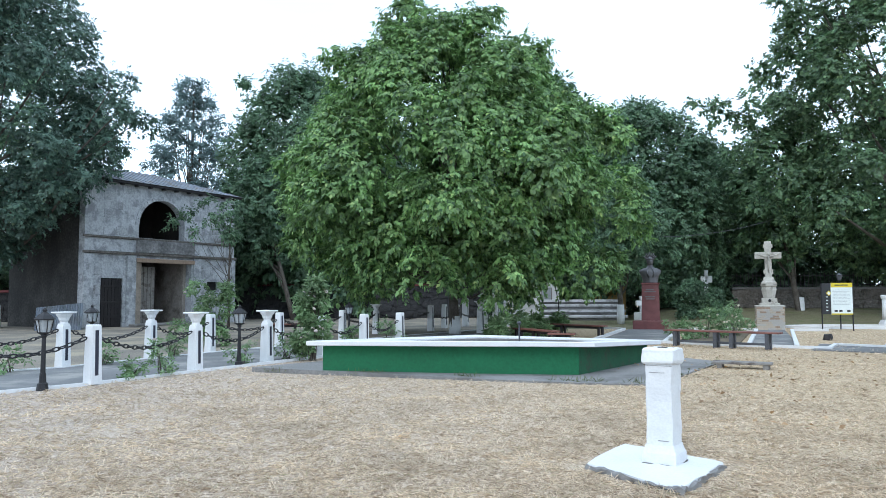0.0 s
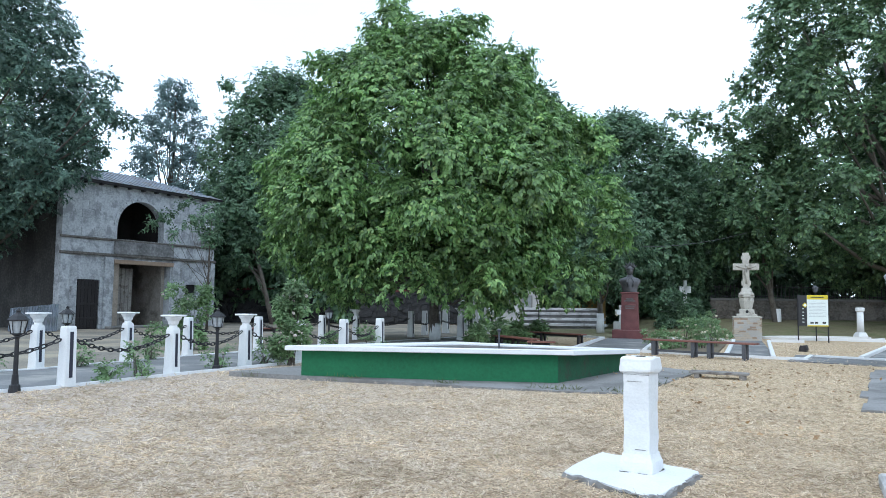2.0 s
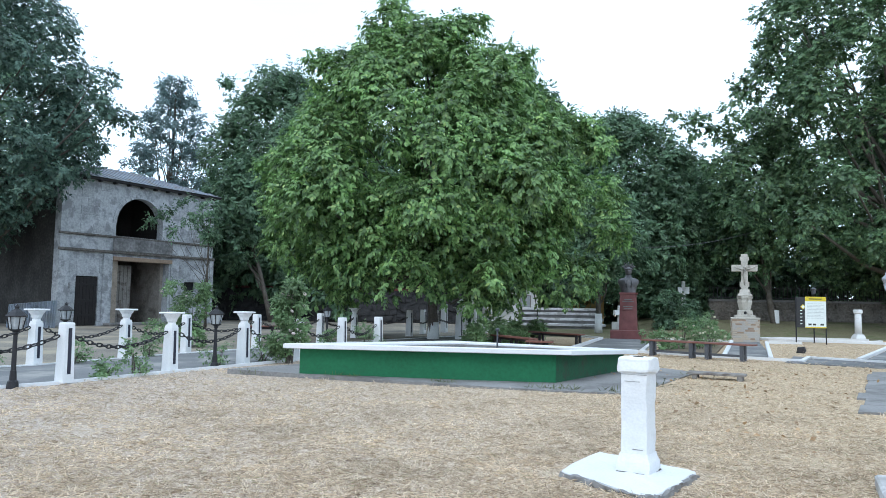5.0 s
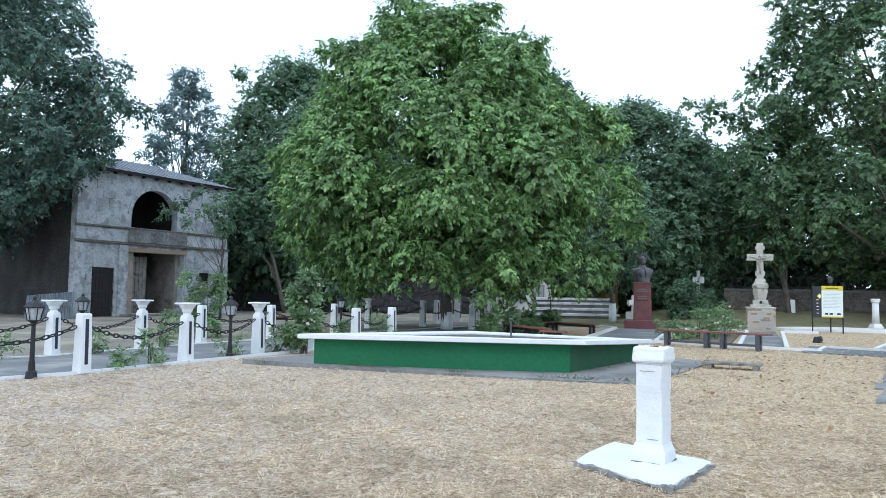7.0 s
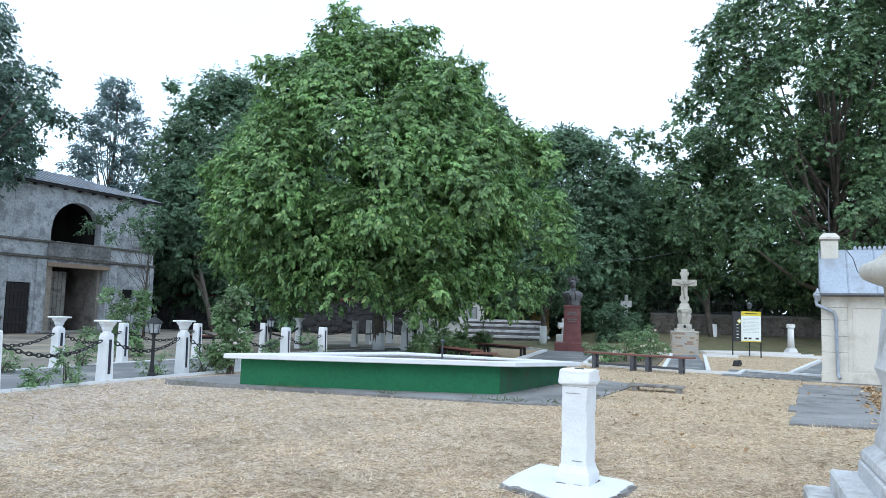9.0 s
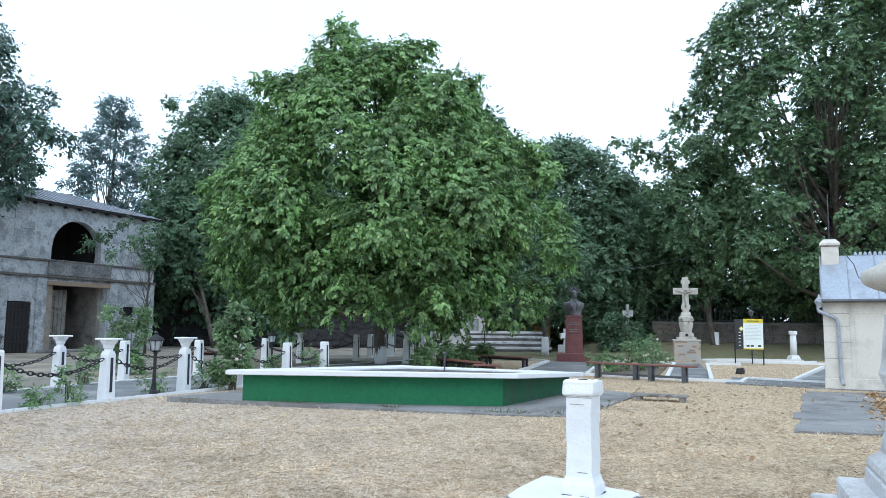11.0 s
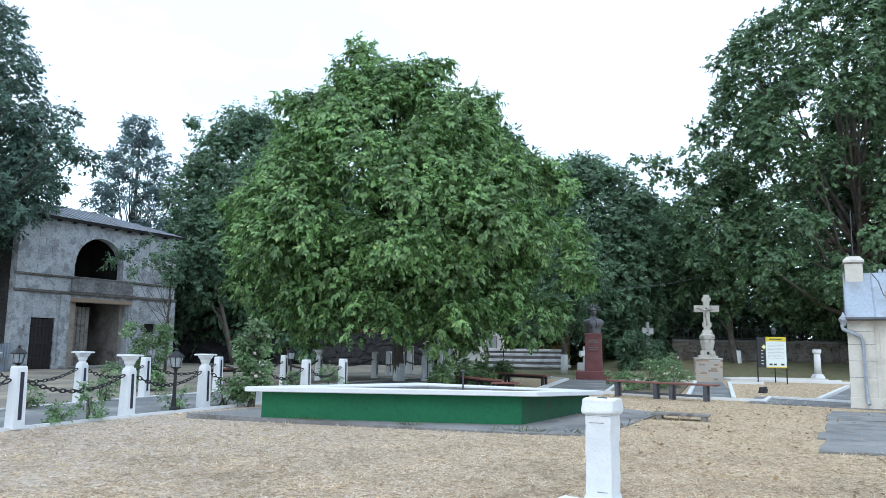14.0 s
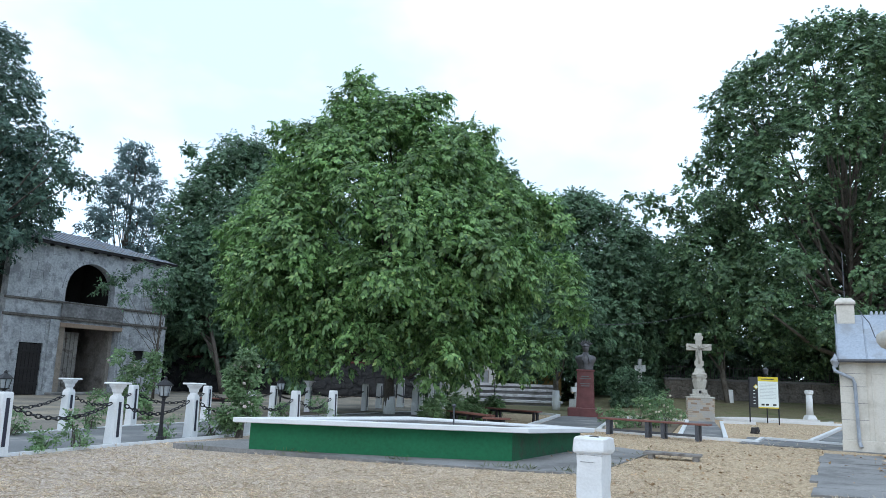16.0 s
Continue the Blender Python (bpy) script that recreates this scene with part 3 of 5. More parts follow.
# ------------------------------------------------------------------ near white pillar
def pillar():
    t = thing("pillar", pose(2.055, 6.98, 0, 0, 0, -36), "square white-painted masonry pillar with a chipped rounded cap", "pillar")
    edge = [(-0.585, -0.46), (-0.1, -0.68), (0.438, -0.87), (0.45, -0.3), (0.448, 0.31), (-0.05, 0.44), (-0.645, 0.60), (-0.62, 0.1)]
    plate = bm_prism(edge, -0.02, 0.05, bevel=0.012)
    bmesh.ops.subdivide_edges(plate, edges=plate.edges[:], cuts=4, use_grid_fill=True)
    part("base_slab", jitter(plate, 0.022, 6), [WHITE], t, "white painted slab with crumbling edges")
    rough_edge = strip([(-0.58, -0.475), (-0.1, -0.70), (0.45, -0.888), (0.465, -0.3), (0.463, 0.30)], 0.035, -0.01, 0.04)
    bmesh.ops.subdivide_edges(rough_edge, edges=rough_edge.edges[:], cuts=10, use_grid_fill=True)
    part("crumbled_edge", jitter(rough_edge, 0.04, 11), CONCRETE, t, "bare crumbling concrete edge")
    bm = bm_loft([(0.045, 0.157), (0.15, 0.155), (0.19, 0.14), (0.225, 0.13)], 4)
    bmesh.ops.subdivide_edges(bm, edges=bm.edges[:], cuts=3, use_grid_fill=True)
    part("plinth", jitter(bm, 0.012, 9), WHITE, t)
    part("crack", jitter(strip([(-0.155, -0.162), (0.0, -0.160), (0.05, -0.165), (0.162, -0.163), (0.163, 0.02), (0.160, 0.15)], 0.014, 0.05, 0.058), 0.012, 14), BASIN, t, "dark gap where the plinth has lifted from its slab")
    bm = bm_box(-0.126, -0.126, 0.215, 0.126, 0.126, 0.97, 0.012, segments=2)
    bmesh.ops.subdivide_edges(bm, edges=[e for e in bm.edges if e.calc_length() > 0.2], cuts=12, use_grid_fill=True)
    part("shaft", jitter(bm, 0.011, 7), WHITE, t)
    for x0, x1, z, h in ((-0.085, 0.06, 0.885, 0.004), (-0.01, 0.09, 0.262, 0.005), (-0.126, 0.126, 0.95, 0.003)):
        part("groove", bm_box(x0, -0.134, z, x1, -0.12, z + h), CONCRETE, t, "thin grey line")
    bm = bm_box(-0.163, -0.163, 0.965, 0.163, 0.163, 1.11, 0.035, segments=3)
    for v in bm.verts:
        if v.co.z > 1.04:
            v.co.x *= 0.93
            v.co.y *= 0.93
    bmesh.ops.subdivide_edges(bm, edges=[e for e in bm.edges if e.calc_length() > 0.1], cuts=6, use_grid_fill=True)
    part("cap", jitter(bm, 0.016, 8), WHITE, t, "rounded chipped white cap")
    part("cap_hole", jitter(bm_loft([(1.098, 0.055, 0.03), (1.116, 0.05, 0.026)], 10), 0.008, 9), BASIN, t, "dark hole in the cap")


pillar()


# ------------------------------------------------------------------ chain posts and lamps
def capped_post(h=1.33):
    t = thing("chain_post", pose(0, 0, -20), "tapered white post with a flared cap and a navy stripe", "post", "posts along the path")
    bm = bm_loft([(0.0, 0.118), (0.92 * h / 1.33, 0.1), (0.985 * h / 1.33, 0.082)], 4)
    part("shaft", jitter(bm, 0.004, 5), WHITE, t)
    for a in (1, 3):
        stripe = bmesh.new()
        tilt = math.atan2(0.03, 0.92)
        bm_box(-0.034, -0.012, 0.16, 0.034, 0.004, 0.86 * h / 1.33, 0, stripe)
        for v in stripe.verts:
            v.co.y -= 0.118 - 0.0196 * v.co.z - 0.004
        bmesh.ops.transform(stripe, matrix=pose(0, 0, 0, 0, 0, 90 * a), verts=stripe.verts)
        part("stripe", stripe, NAVY, t, "navy blue painted stripe")
    z = 0.98 * h / 1.33
    bm = bm_loft([(z, 0.09), (z + 0.05, 0.078), (z + 0.08, 0.1), (z + 0.14, 0.115), (z + 0.2, 0.16), (z + 0.235, 0.172)], 8)
    part("capital", bm, WHITE, t, "flared white capital")
    bm = bm_box(-0.192, -0.192, z + 0.235, 0.192, 0.192, z + 0.275, 0.012)
    part("abacus", bm, WHITE, t)
    return t


def short_post(h=1.08):
    t = thing("chain_post", pose(0, 0, -20), "tapered flat-topped white post with a navy stripe", "post", "posts along the path")
    bm = bm_loft([(0.0, 0.112), (h - 0.03, 0.093), (h, 0.082)], 4)
    part("shaft", jitter(bm, 0.004, 5), WHITE, t)
    for a in (1, 3):
        stripe = bmesh.new()
        bm_box(-0.034, -0.012, 0.16, 0.034, 0.004, h - 0.1, 0, stripe)
        for v in stripe.verts:
            v.co.y -= 0.112 - 0.0181 * v.co.z - 0.004
        bmesh.ops.transform(stripe, matrix=pose(0, 0, 0, 0, 0, 90 * a), verts=stripe.verts)
        part("stripe", stripe, NAVY, t, "navy blue painted stripe")
    return t


def path_lamp(h=1.3):
    t = thing("path_lamp", pose(0, 0, -20), "low black cast-iron lantern on a slim pole", "lamp", "lamps along the path")
    part("foot", bm_loft([(0, 0.10), (0.12, 0.085), (0.14, 0.06), (0.3, 0.05)], 10), BLACK, t)
    part("pole", bm_loft([(0.28, 0.042), (0.9, 0.034), (0.93, 0.05), (0.97, 0.034)], 10), BLACK, t)
    part("cup", bm_loft([(0.95, 0.04), (0.99, 0.10), (1.0, 0.105)], 6), BLACK, t)
    part("glass", bm_loft([(1.0, 0.085), (1.21, 0.125)], 6), GLASS, t, "clouded lantern glass")
    bars = bmesh.new()
    for k in range(6):
        a = math.pi / 3 * k
        bm_tube([(0.101 * math.cos(a), 0.101 * math.sin(a), 0.99), (0.147 * math.cos(a), 0.147 * math.sin(a), 1.22)], 0.009, 4, bars)
    part("cage", bars, BLACK, t)
    part("roof", bm_loft([(1.21, 0.155), (1.225, 0.16), (1.29, 0.10), (1.33, 0.05), (1.35, 0.03), (1.38, 0.035), (1.42, 0.006)], 6), BLACK, t)
    return t


CAPPED, SHORT, LAMP = capped_post(), short_post(), path_lamp()
NEAR_POSTS = [("c", -10.4, 9.95), ("c", -8.2, 11.75), ("s", -6.42, 13.5), ("c", -5.34, 15.85), ("c", -4.30, 17.9), ("s", -3.25, 19.5), ("s", -2.28, 21.0), ("s", -1.36, 22.7), ("c", 1.54, 31.2)]
FAR_POSTS = [("c", -12.2, 13.4), ("c", -10.3, 14.9), ("c", -8.62, 16.7), ("c", -7.45, 18.75), ("s", -6.75, 21.3), ("s", -5.2, 23.3), ("s", -3.72, 27.0), ("c", -2.86, 31.0), ("s", -0.6, 33.4), ("s", 0.62, 34.6), ("c", 2.18, 38.6), ("c", 2.68, 38.0)]
used = set()
for kind, x, y in NEAR_POSTS + FAR_POSTS + [("s", 0.02, 36.4), ("s", 1.12, 38.4), ("c", 3.26, 38.2)]:
    src = CAPPED if kind == "c" else SHORT
    tall = 1.36 if y > 37 else 1.09 if y > 31 else 1.0
    m = pose(x, y, 0.02, 0, 0, -27 + (x * 7 % 5)) @ Matrix.Diagonal((tall, tall, tall, 1))
    if kind in used:
        copy_thing(src, m)
    else:
        src.matrix_basis = m
        used.add(kind)
LAMP.matrix_basis = pose(-6.92, 12.75, 0, 0, 0, 20)
for x, y in ((-4.68, 16.85), (-8.75, 18.3), (-3.35, 26.0), (-9.6, 10.2)):
    copy_thing(LAMP, pose(x, y, 0, 0, 0, 15 + x * 8))


def chain(a, b, za, zb, sag):
    """Oval links, each turned a quarter from the last, along a hanging line."""
    A, Bv = Vector((*a, za)), Vector((*b, zb))
    n = max(6, int((Bv - A).length * 1.05 / 0.115))
    bm = bmesh.new()
    pts = [A.lerp(Bv, i / n) - Vector((0, 0, sag * 4 * (i / n) * (1 - i / n))) for i in range(n + 1)]
    for i in range(n):
        p, d = (pts[i] + pts[i + 1]) / 2, (pts[i + 1] - pts[i]).normalized()
        q = d.to_track_quat("X", "Z").to_matrix().to_4x4() @ pose(0, 0, 0, 90 * (i % 2) + 20)
        ring = []
        for k in range(9):
            t = 2 * math.pi * k / 8
            ring.append(p + q.to_3x3() @ Vector((0.078 * math.cos(t), 0.036 * math.sin(t), 0)))
        bm_tube(ring, 0.013, 4, bm)
    return bm


for row in (NEAR_POSTS, FAR_POSTS):
    for (k0, x0, y0), (k1, x1, y1) in zip(row, row[1:]):
        d = Vector((x1 - x0, y1 - y0)).normalized() * 0.13
        if math.hypot(x1 - x0, y1 - y0) < 4.4:
            ob = part("chain", chain((x0 + d.x, y0 + d.y), (x1 - d.x, y1 - d.y), 0.86, 0.86, 0.26), BLACK)
            tagged(ob, "black iron chain slung between white posts", "chain", "chains along the path")


# ------------------------------------------------------------------ two-storey ruin
UX, UY = 0.522, 0.853
FACADE = Matrix(((UX, -UY, 0, -18.4), (UY, UX, 0, 37.5), (0, 0, 1, 0), (0, 0, 0, 1)))


def wall_with_holes(x0, x1, z0, z1, holes, y0, y1):
    """A wall in the local x-z plane with rectangular or arched holes (xa, xb, za, zb, arch) going through it."""
    xs = sorted({x0, x1, *[h[0] for h in holes], *[h[1] for h in holes]})
    bm = bmesh.new()
    for a, b in zip(xs, xs[1:]):
        mid = (a + b) / 2
        spans, z = [], z0
        for h in sorted((h for h in holes if h[0] <= mid <= h[1]), key=lambda h: h[2]):
            spans.append((z, h[2]))
            z = h[3]
        spans.append((z, z1))
        for s, e in spans:
            if e - s > 0.01:
                bm_box(a, y0, s, b, y1, e, 0, bm)
    for xa, xb, za, zb, arch in holes:
        if arch:
            cx, r = (xa + xb) / 2, (xb - xa) / 2
            spring = zb - r * arch
            for s in (-1, 1):
                pts = [(cx + s * r, zb)]
                pts += [(cx + s * r * math.cos(t), spring + r * arch * math.sin(t)) for t in [math.pi / 2 * k / 10 for k in range(11)]]
                own = bmesh.new()
                f = [own.verts.new((x, y0, z)) for x, z in pts]
                k = [own.verts.new((x, y1, z)) for x, z in pts]
                own.faces.new(f)
                own.faces.new(k[::-1])
                for i in range(len(pts)):
                    j = (i + 1) % len(pts)
                    own.faces.new((f[i], k[i], k[j], f[j]))
                bmesh.ops.recalc_face_normals(own, faces=own.faces)
                add(bm, own)
    bmesh.ops.remove_doubles(bm, verts=bm.verts, dist=0.002)
    return bm


SIDEWALL = surface("dark_side_masonry", [(0.06, 0.055, 0.05), (0.12, 0.11, 0.1), (0.2, 0.185, 0.17)], 0.95, 1.0, 8, 0.8, depth=0.03)


def ruin():
    t = thing("house", FACADE, "two-storey weathered grey plaster gatehouse with an arched loggia", "building")
    holes = [(0.95, 2.24, 0.0, 2.6, 0), (3.05, 6.75, 0.0, 3.62, 0), (3.15, 6.2, 4.85, 7.05, 1.0), (7.9, 8.85, 1.9, 2.5, 0)]
    wall = part("wall", wall_with_holes(0, 10.0, 0, 7.75, holes, 0, 0.5), PLASTER, t, "grey plaster flaking off masonry")
    # side masonry coloured near-black for the shade of the tree beside it
    part("side_wall", bm_box(0.0, 0.5, 0, 0.45, 7.0, 7.75), surface("tree_shade_masonry", [(0.018, 0.018, 0.018), (0.04, 0.038, 0.036), (0.085, 0.08, 0.075)], 0.95, 0.9, 8, 0.8, depth=0.03), t, "bare masonry side, tree shade put into its dark colour")
    part("side_wall", bm_box(9.55, 0.5, 0, 10.0, 7.0, 7.75), BRICKGREY, t)
    # INTERIOR faces carry the shade of the rooms in their colour
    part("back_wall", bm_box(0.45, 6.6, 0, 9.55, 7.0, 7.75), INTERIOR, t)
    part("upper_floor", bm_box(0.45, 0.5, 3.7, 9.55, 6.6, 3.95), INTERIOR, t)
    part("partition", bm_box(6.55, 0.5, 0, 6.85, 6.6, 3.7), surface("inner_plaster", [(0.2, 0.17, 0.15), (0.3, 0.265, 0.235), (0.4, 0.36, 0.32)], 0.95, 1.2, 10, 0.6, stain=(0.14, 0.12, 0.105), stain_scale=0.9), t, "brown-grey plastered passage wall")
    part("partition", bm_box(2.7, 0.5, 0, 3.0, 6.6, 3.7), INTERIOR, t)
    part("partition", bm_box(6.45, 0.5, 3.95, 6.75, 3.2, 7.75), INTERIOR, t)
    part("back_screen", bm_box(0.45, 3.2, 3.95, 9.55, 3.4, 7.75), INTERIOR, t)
    for x0, x1 in ((-0.06, 0.5), (2.45, 3.0), (6.85, 7.4), (9.6, 10.06)):
        part("pilaster", jitter(bm_box(x0, -0.09, 0, x1, 0.05, 3.85, 0.015), 0.01), PLASTER, t)
    for z, d, h in ((3.88, 0.14, 0.14), (4.72, 0.10, 0.12)):
        part("string_course", jitter(bm_box(-0.1, -d, z, 10.1, 0.04, z + h, 0.02), 0.02, 3), SIDEWALL, t, "dark weathered moulding")
    part("balcony_front", jitter(bm_box(3.0, -0.16, 4.02, 6.85, 0.02, 4.72, 0.02), 0.012, 2), surface("stained_parapet", [(0.09, 0.09, 0.092), (0.17, 0.17, 0.172), (0.3, 0.3, 0.305)], 0.95, 1.4, 7, 0.9, depth=0.03), t, "stained rough stone parapet under the arch")
    part("lintel", bm_box(2.98, -0.14, 3.50, 6.88, 0.4, 3.72, 0.01), LINTEL, t, "raw brown timber lintel")
    # arch ring
    cx, r0, r1, spring = 4.675, 1.525, 1.75, 5.525
    for k in range(14):
        a0, a1 = math.pi * k / 14 + 0.01, math.pi * (k + 1) / 14 - 0.01
        own = bmesh.new()
        q = [(cx + r * math.cos(a), spring + r * math.sin(a)) for r, a in ((r0, a0), (r1, a0), (r1, a1), (r0, a1))]
        f = [own.verts.new((x, -0.03, z)) for x, z in q]
        b = [own.verts.new((x, 0.05, z)) for x, z in q]
        own.faces.new(f), own.faces.new(b[::-1])
        for i in range(4):
            own.faces.new((f[i], b[i], b[(i + 1) % 4], f[(i + 1) % 4]))
        bmesh.ops.recalc_face_normals(own, faces=own.faces)
        part("voussoir", own, PLASTER, t)
    door = part("door", bm_box(1.0, 0.06, 0.02, 2.2, 0.12, 2.56), DARKWOOD, t, "dark closed plank door")
    for k in range(6):
        part("plank", bm_box(1.01 + 0.2 * k, 0.03, 0.03, 1.19 + 0.2 * k, 0.07, 2.54, 0.006), DARKWOOD, door)
    for z in (0.5, 1.25, 2.1):
        part("batten", bm_box(1.0, 0.005, z, 2.2, 0.035, z + 0.12, 0.005), DARKWOOD, door)
    leaf = part("gate_leaf", bm_box(3.75, 0.7, 0.05, 4.75, 0.78, 3.3, 0.01), GREYWOOD, t, "grey weathered gate leaf standing open")
    for k in range(4):
        part("plank", bm_box(3.77 + 0.245 * k, 0.66, 0.06, 3.99 + 0.245 * k, 0.71, 3.28, 0.006), GREYWOOD, leaf)
    part("gate_post", bm_box(3.08, 0.1, 0, 3.45, 0.46, 3.5, 0.01), surface("bare_brick_jamb", [(0.24, 0.2, 0.165), (0.4, 0.34, 0.285)], 0.9, 3, 14, 0.6), t, "pale bare brick jamb")
    part("threshold", jitter(bm_box(2.6, -0.55, 0, 7.2, 0.5, 0.14, 0.03), 0.015), CONCRETE, t)
    # black slab stands for the shade behind the small window
    part("window_shade_slab", bm_box(7.9, 0.3, 1.9, 8.85, 0.42, 2.5), BLACK, t)
    # low hipped metal roof with seams
    roof = bmesh.new()
    e0, e1, f0, f1 = -0.35, 10.35, -0.35, 7.3
    lo = [roof.verts.new(v) for v in ((e0, f0, 7.85), (e1, f0, 7.85), (e1, f1, 7.85), (e0, f1, 7.85))]
    hi = [roof.verts.new(v) for v in ((3.4, 3.5, 9.1), (6.9, 3.5, 9.1))]
    for q in ((lo[0], lo[1], hi[1], hi[0]), (lo[2], lo[3], hi[0], hi[1]), (lo[1], lo[2], hi[1]), (lo[3], lo[0], hi[0]), (lo[3], lo[2], lo[1], lo[0])):
        roof.faces.new(q)
    rf = part("roof", roof, ROOFTIN, t, "blue-grey seamed metal roof")
    for k in range(22):
        x = e0 + 0.25 + k * 0.47
        run = min(1.0, (x - e0) / 3.75, (e1 - x) / 3.45)
        part("seam", bm_tube([(x, f0, 7.87), (x, f0 + 3.85 * run, 7.87 + 1.25 * run)], 0.025, 4), ROOFTIN, rf)
    part("eaves_board", bm_box(e0 + 0.05, f0 + 0.05, 7.72, e1 - 0.05, f1 - 0.05, 7.845), DARKWOOD, t, "dark eaves board")
    for k in range(12):
        part("rafter_end", bm_box(0.2 + k * 0.87, -0.28, 7.62, 0.3 + k * 0.87, 0.02, 7.74), DARKWOOD, t)
    # courses of blocks on the lower storey
    rng = random.Random(4)
    for row in range(7):
        z = 0.25 + row * 0.5
        for x0, x1 in ((0.52, 0.93), (2.26, 2.43), (7.42, 7.86), (8.9, 9.58)):
            if rng.random() < 0.75:
                part("block", jitter(bm_box(x0 + 0.01, -0.025, z + 0.01, x1 - 0.01, 0.02, z + 0.48, 0.008), 0.008), BRICKGREY, t)
    for row in range(6):
        for col in range(13):
            x, z = 0.3 + col * 0.74 + (row % 2) * 0.37, 4.9 + row * 0.46
            if (x + 0.7 < 2.9 or x > 6.5) and x + 0.7 < 9.9 and rng.random() < 0.5:
                part("block", jitter(bm_box(x, -0.02, z, x + 0.71, 0.02, z + 0.43, 0.008), 0.01), PLASTER if rng.random() < 0.5 else BRICKGREY, t)


ruin()

# corrugated sheet leaning beside the house
sheet = bmesh.new()
cols = [(sheet.verts.new((0.055 * k, 0.07 * (k % 2), 0.02)), sheet.verts.new((0.055 * k, 0.75 + 0.07 * (k % 2), 1.1 + 0.006 * k))) for k in range(38)]
for (a, b), (c, d) in zip(cols, cols[1:]):
    sheet.faces.new((a, c, d, b))
bmesh.ops.solidify(sheet, geom=sheet.faces[:], thickness=0.012)
ob = part("corrugated_sheet", sheet, TIN)
ob.matrix_basis = pose(-19.4, 34.9, 0, 0, 0, 24)
tagged(ob, "pale corrugated sheet leaning beside the gatehouse", "metal sheet")

# ------------------------------------------------------------------ boundary walls
def rubble(length, height, seed, coping, label, course=0.3, mats=(DARKSTONE,)):
    """A rubble wall with its stones built one by one."""
    t = tagged(new("wall_boundary"), label, "wall", kind="structure")
    rng = random.Random(seed)
    part("core", bm_box(0, 0.04, 0, length, 0.5, height), mats[-1], t)
    shapes = []
    for k in range(6):
        b = bm_box(-0.5, -0.5, -0.5, 0.5, 0.5, 0.5, 0.12)
        shapes.append(mesh_of(jitter(b, 0.3, 2.3, k * 5), "stone", mats[k % len(mats)]))
    z, count = 0.0, 0
    far_v, far_f = [], []
    while z < height - 0.05:
        h = min(course * rng.uniform(0.8, 1.25), height - z)
        x = 0.0
        while x < length:
            w = course * rng.choice((0.6, 0.9, 1.2, 1.5, 2.1)) * rng.uniform(0.85, 1.15)
            mesh = shapes[rng.randrange(6)]
            m = Matrix.LocRotScale((x + w / 2, 0.05, z + h / 2 + rng.uniform(-0.3, 0.3) * h), Euler((0, rng.uniform(-0.35, 0.35), 0)), (w * 0.92, rng.uniform(0.1, 0.24), h * rng.uniform(0.6, 1.05)))
            if count < 300:
                st = new("stone", mesh)
                st.parent = t
                st.matrix_basis = m
                count += 1
            else:
                k = len(far_v)
                far_v += [tuple(m @ v.co) for v in mesh.vertices]
                far_f += [tuple(k + i for i in p.vertices) for p in mesh.polygons]
            x += w
        z += h
    if far_v:
        me = bpy.data.meshes.new("stonework")
        me.from_pydata(far_v, [], far_f)
        me.materials.append(mats[-1])
        ob = tagged(new("stonework", me), kind="stuff")
        ob.parent = t
    cp = part("coping", jitter(bm_box(-0.05, -0.1, height, length + 0.05, 0.6, height + 0.16, 0.02), 0.01), coping, t, "flat coping course")
    return t


RUBBLE = surface("rubble_stone", [(0.06, 0.055, 0.05), (0.13, 0.12, 0.105), (0.21, 0.19, 0.165)], 0.95, 1.2, 9, 0.8, depth=0.03)
RUBBLE2 = surface("rubble_stone_pale", [(0.10, 0.09, 0.08), (0.19, 0.17, 0.15), (0.28, 0.25, 0.22)], 0.95, 1.4, 9, 0.8, depth=0.03)
COPING = surface("stone_coping", [(0.16, 0.155, 0.15), (0.27, 0.26, 0.25)], 0.9, 1, 12, 0.4)
w = rubble(26, 2.0, 3, COPING, "grey rubble stone boundary wall with a coping", 0.25, (RUBBLE, RUBBLE2))
w.matrix_basis = pose(20.0, 51.0, 0, 0, 0, -9)
w = rubble(22, 2.35, 7, REDCOPING, "dark stone boundary wall with a red-brown coping", 0.42, (DARKSTONE,))
w.matrix_basis = pose(-19.0, 53.0, 0, 0, 0, 3)
w = rubble(16, 1.9, 9, REDCOPING, "dark stone boundary wall behind the gatehouse", 0.42, (DARKSTONE,))
w.matrix_basis = pose(-38.0, 46.5, 0, 0, 0, 6)
# iron fence on the rubble wall
f = thing("iron_fence", pose(20.0, 51.2, 2.16, 0, 0, -9), "black iron railing along the top of the stone wall", "fence")
for z in (0.1, 0.75):
    part("rail", bm_box(0, -0.02, z, 26, 0.02, z + 0.05), BLACK, f)
bar = mesh_of(bm_loft([(0, 0.018), (0.9, 0.018), (1.0, 0.004)], 4), "bar", BLACK)
for k in range(100):
    b = new("bar", bar)
    b.parent = f
    b.matrix_basis = pose(0.13 + 0.26 * k, 0, 0)

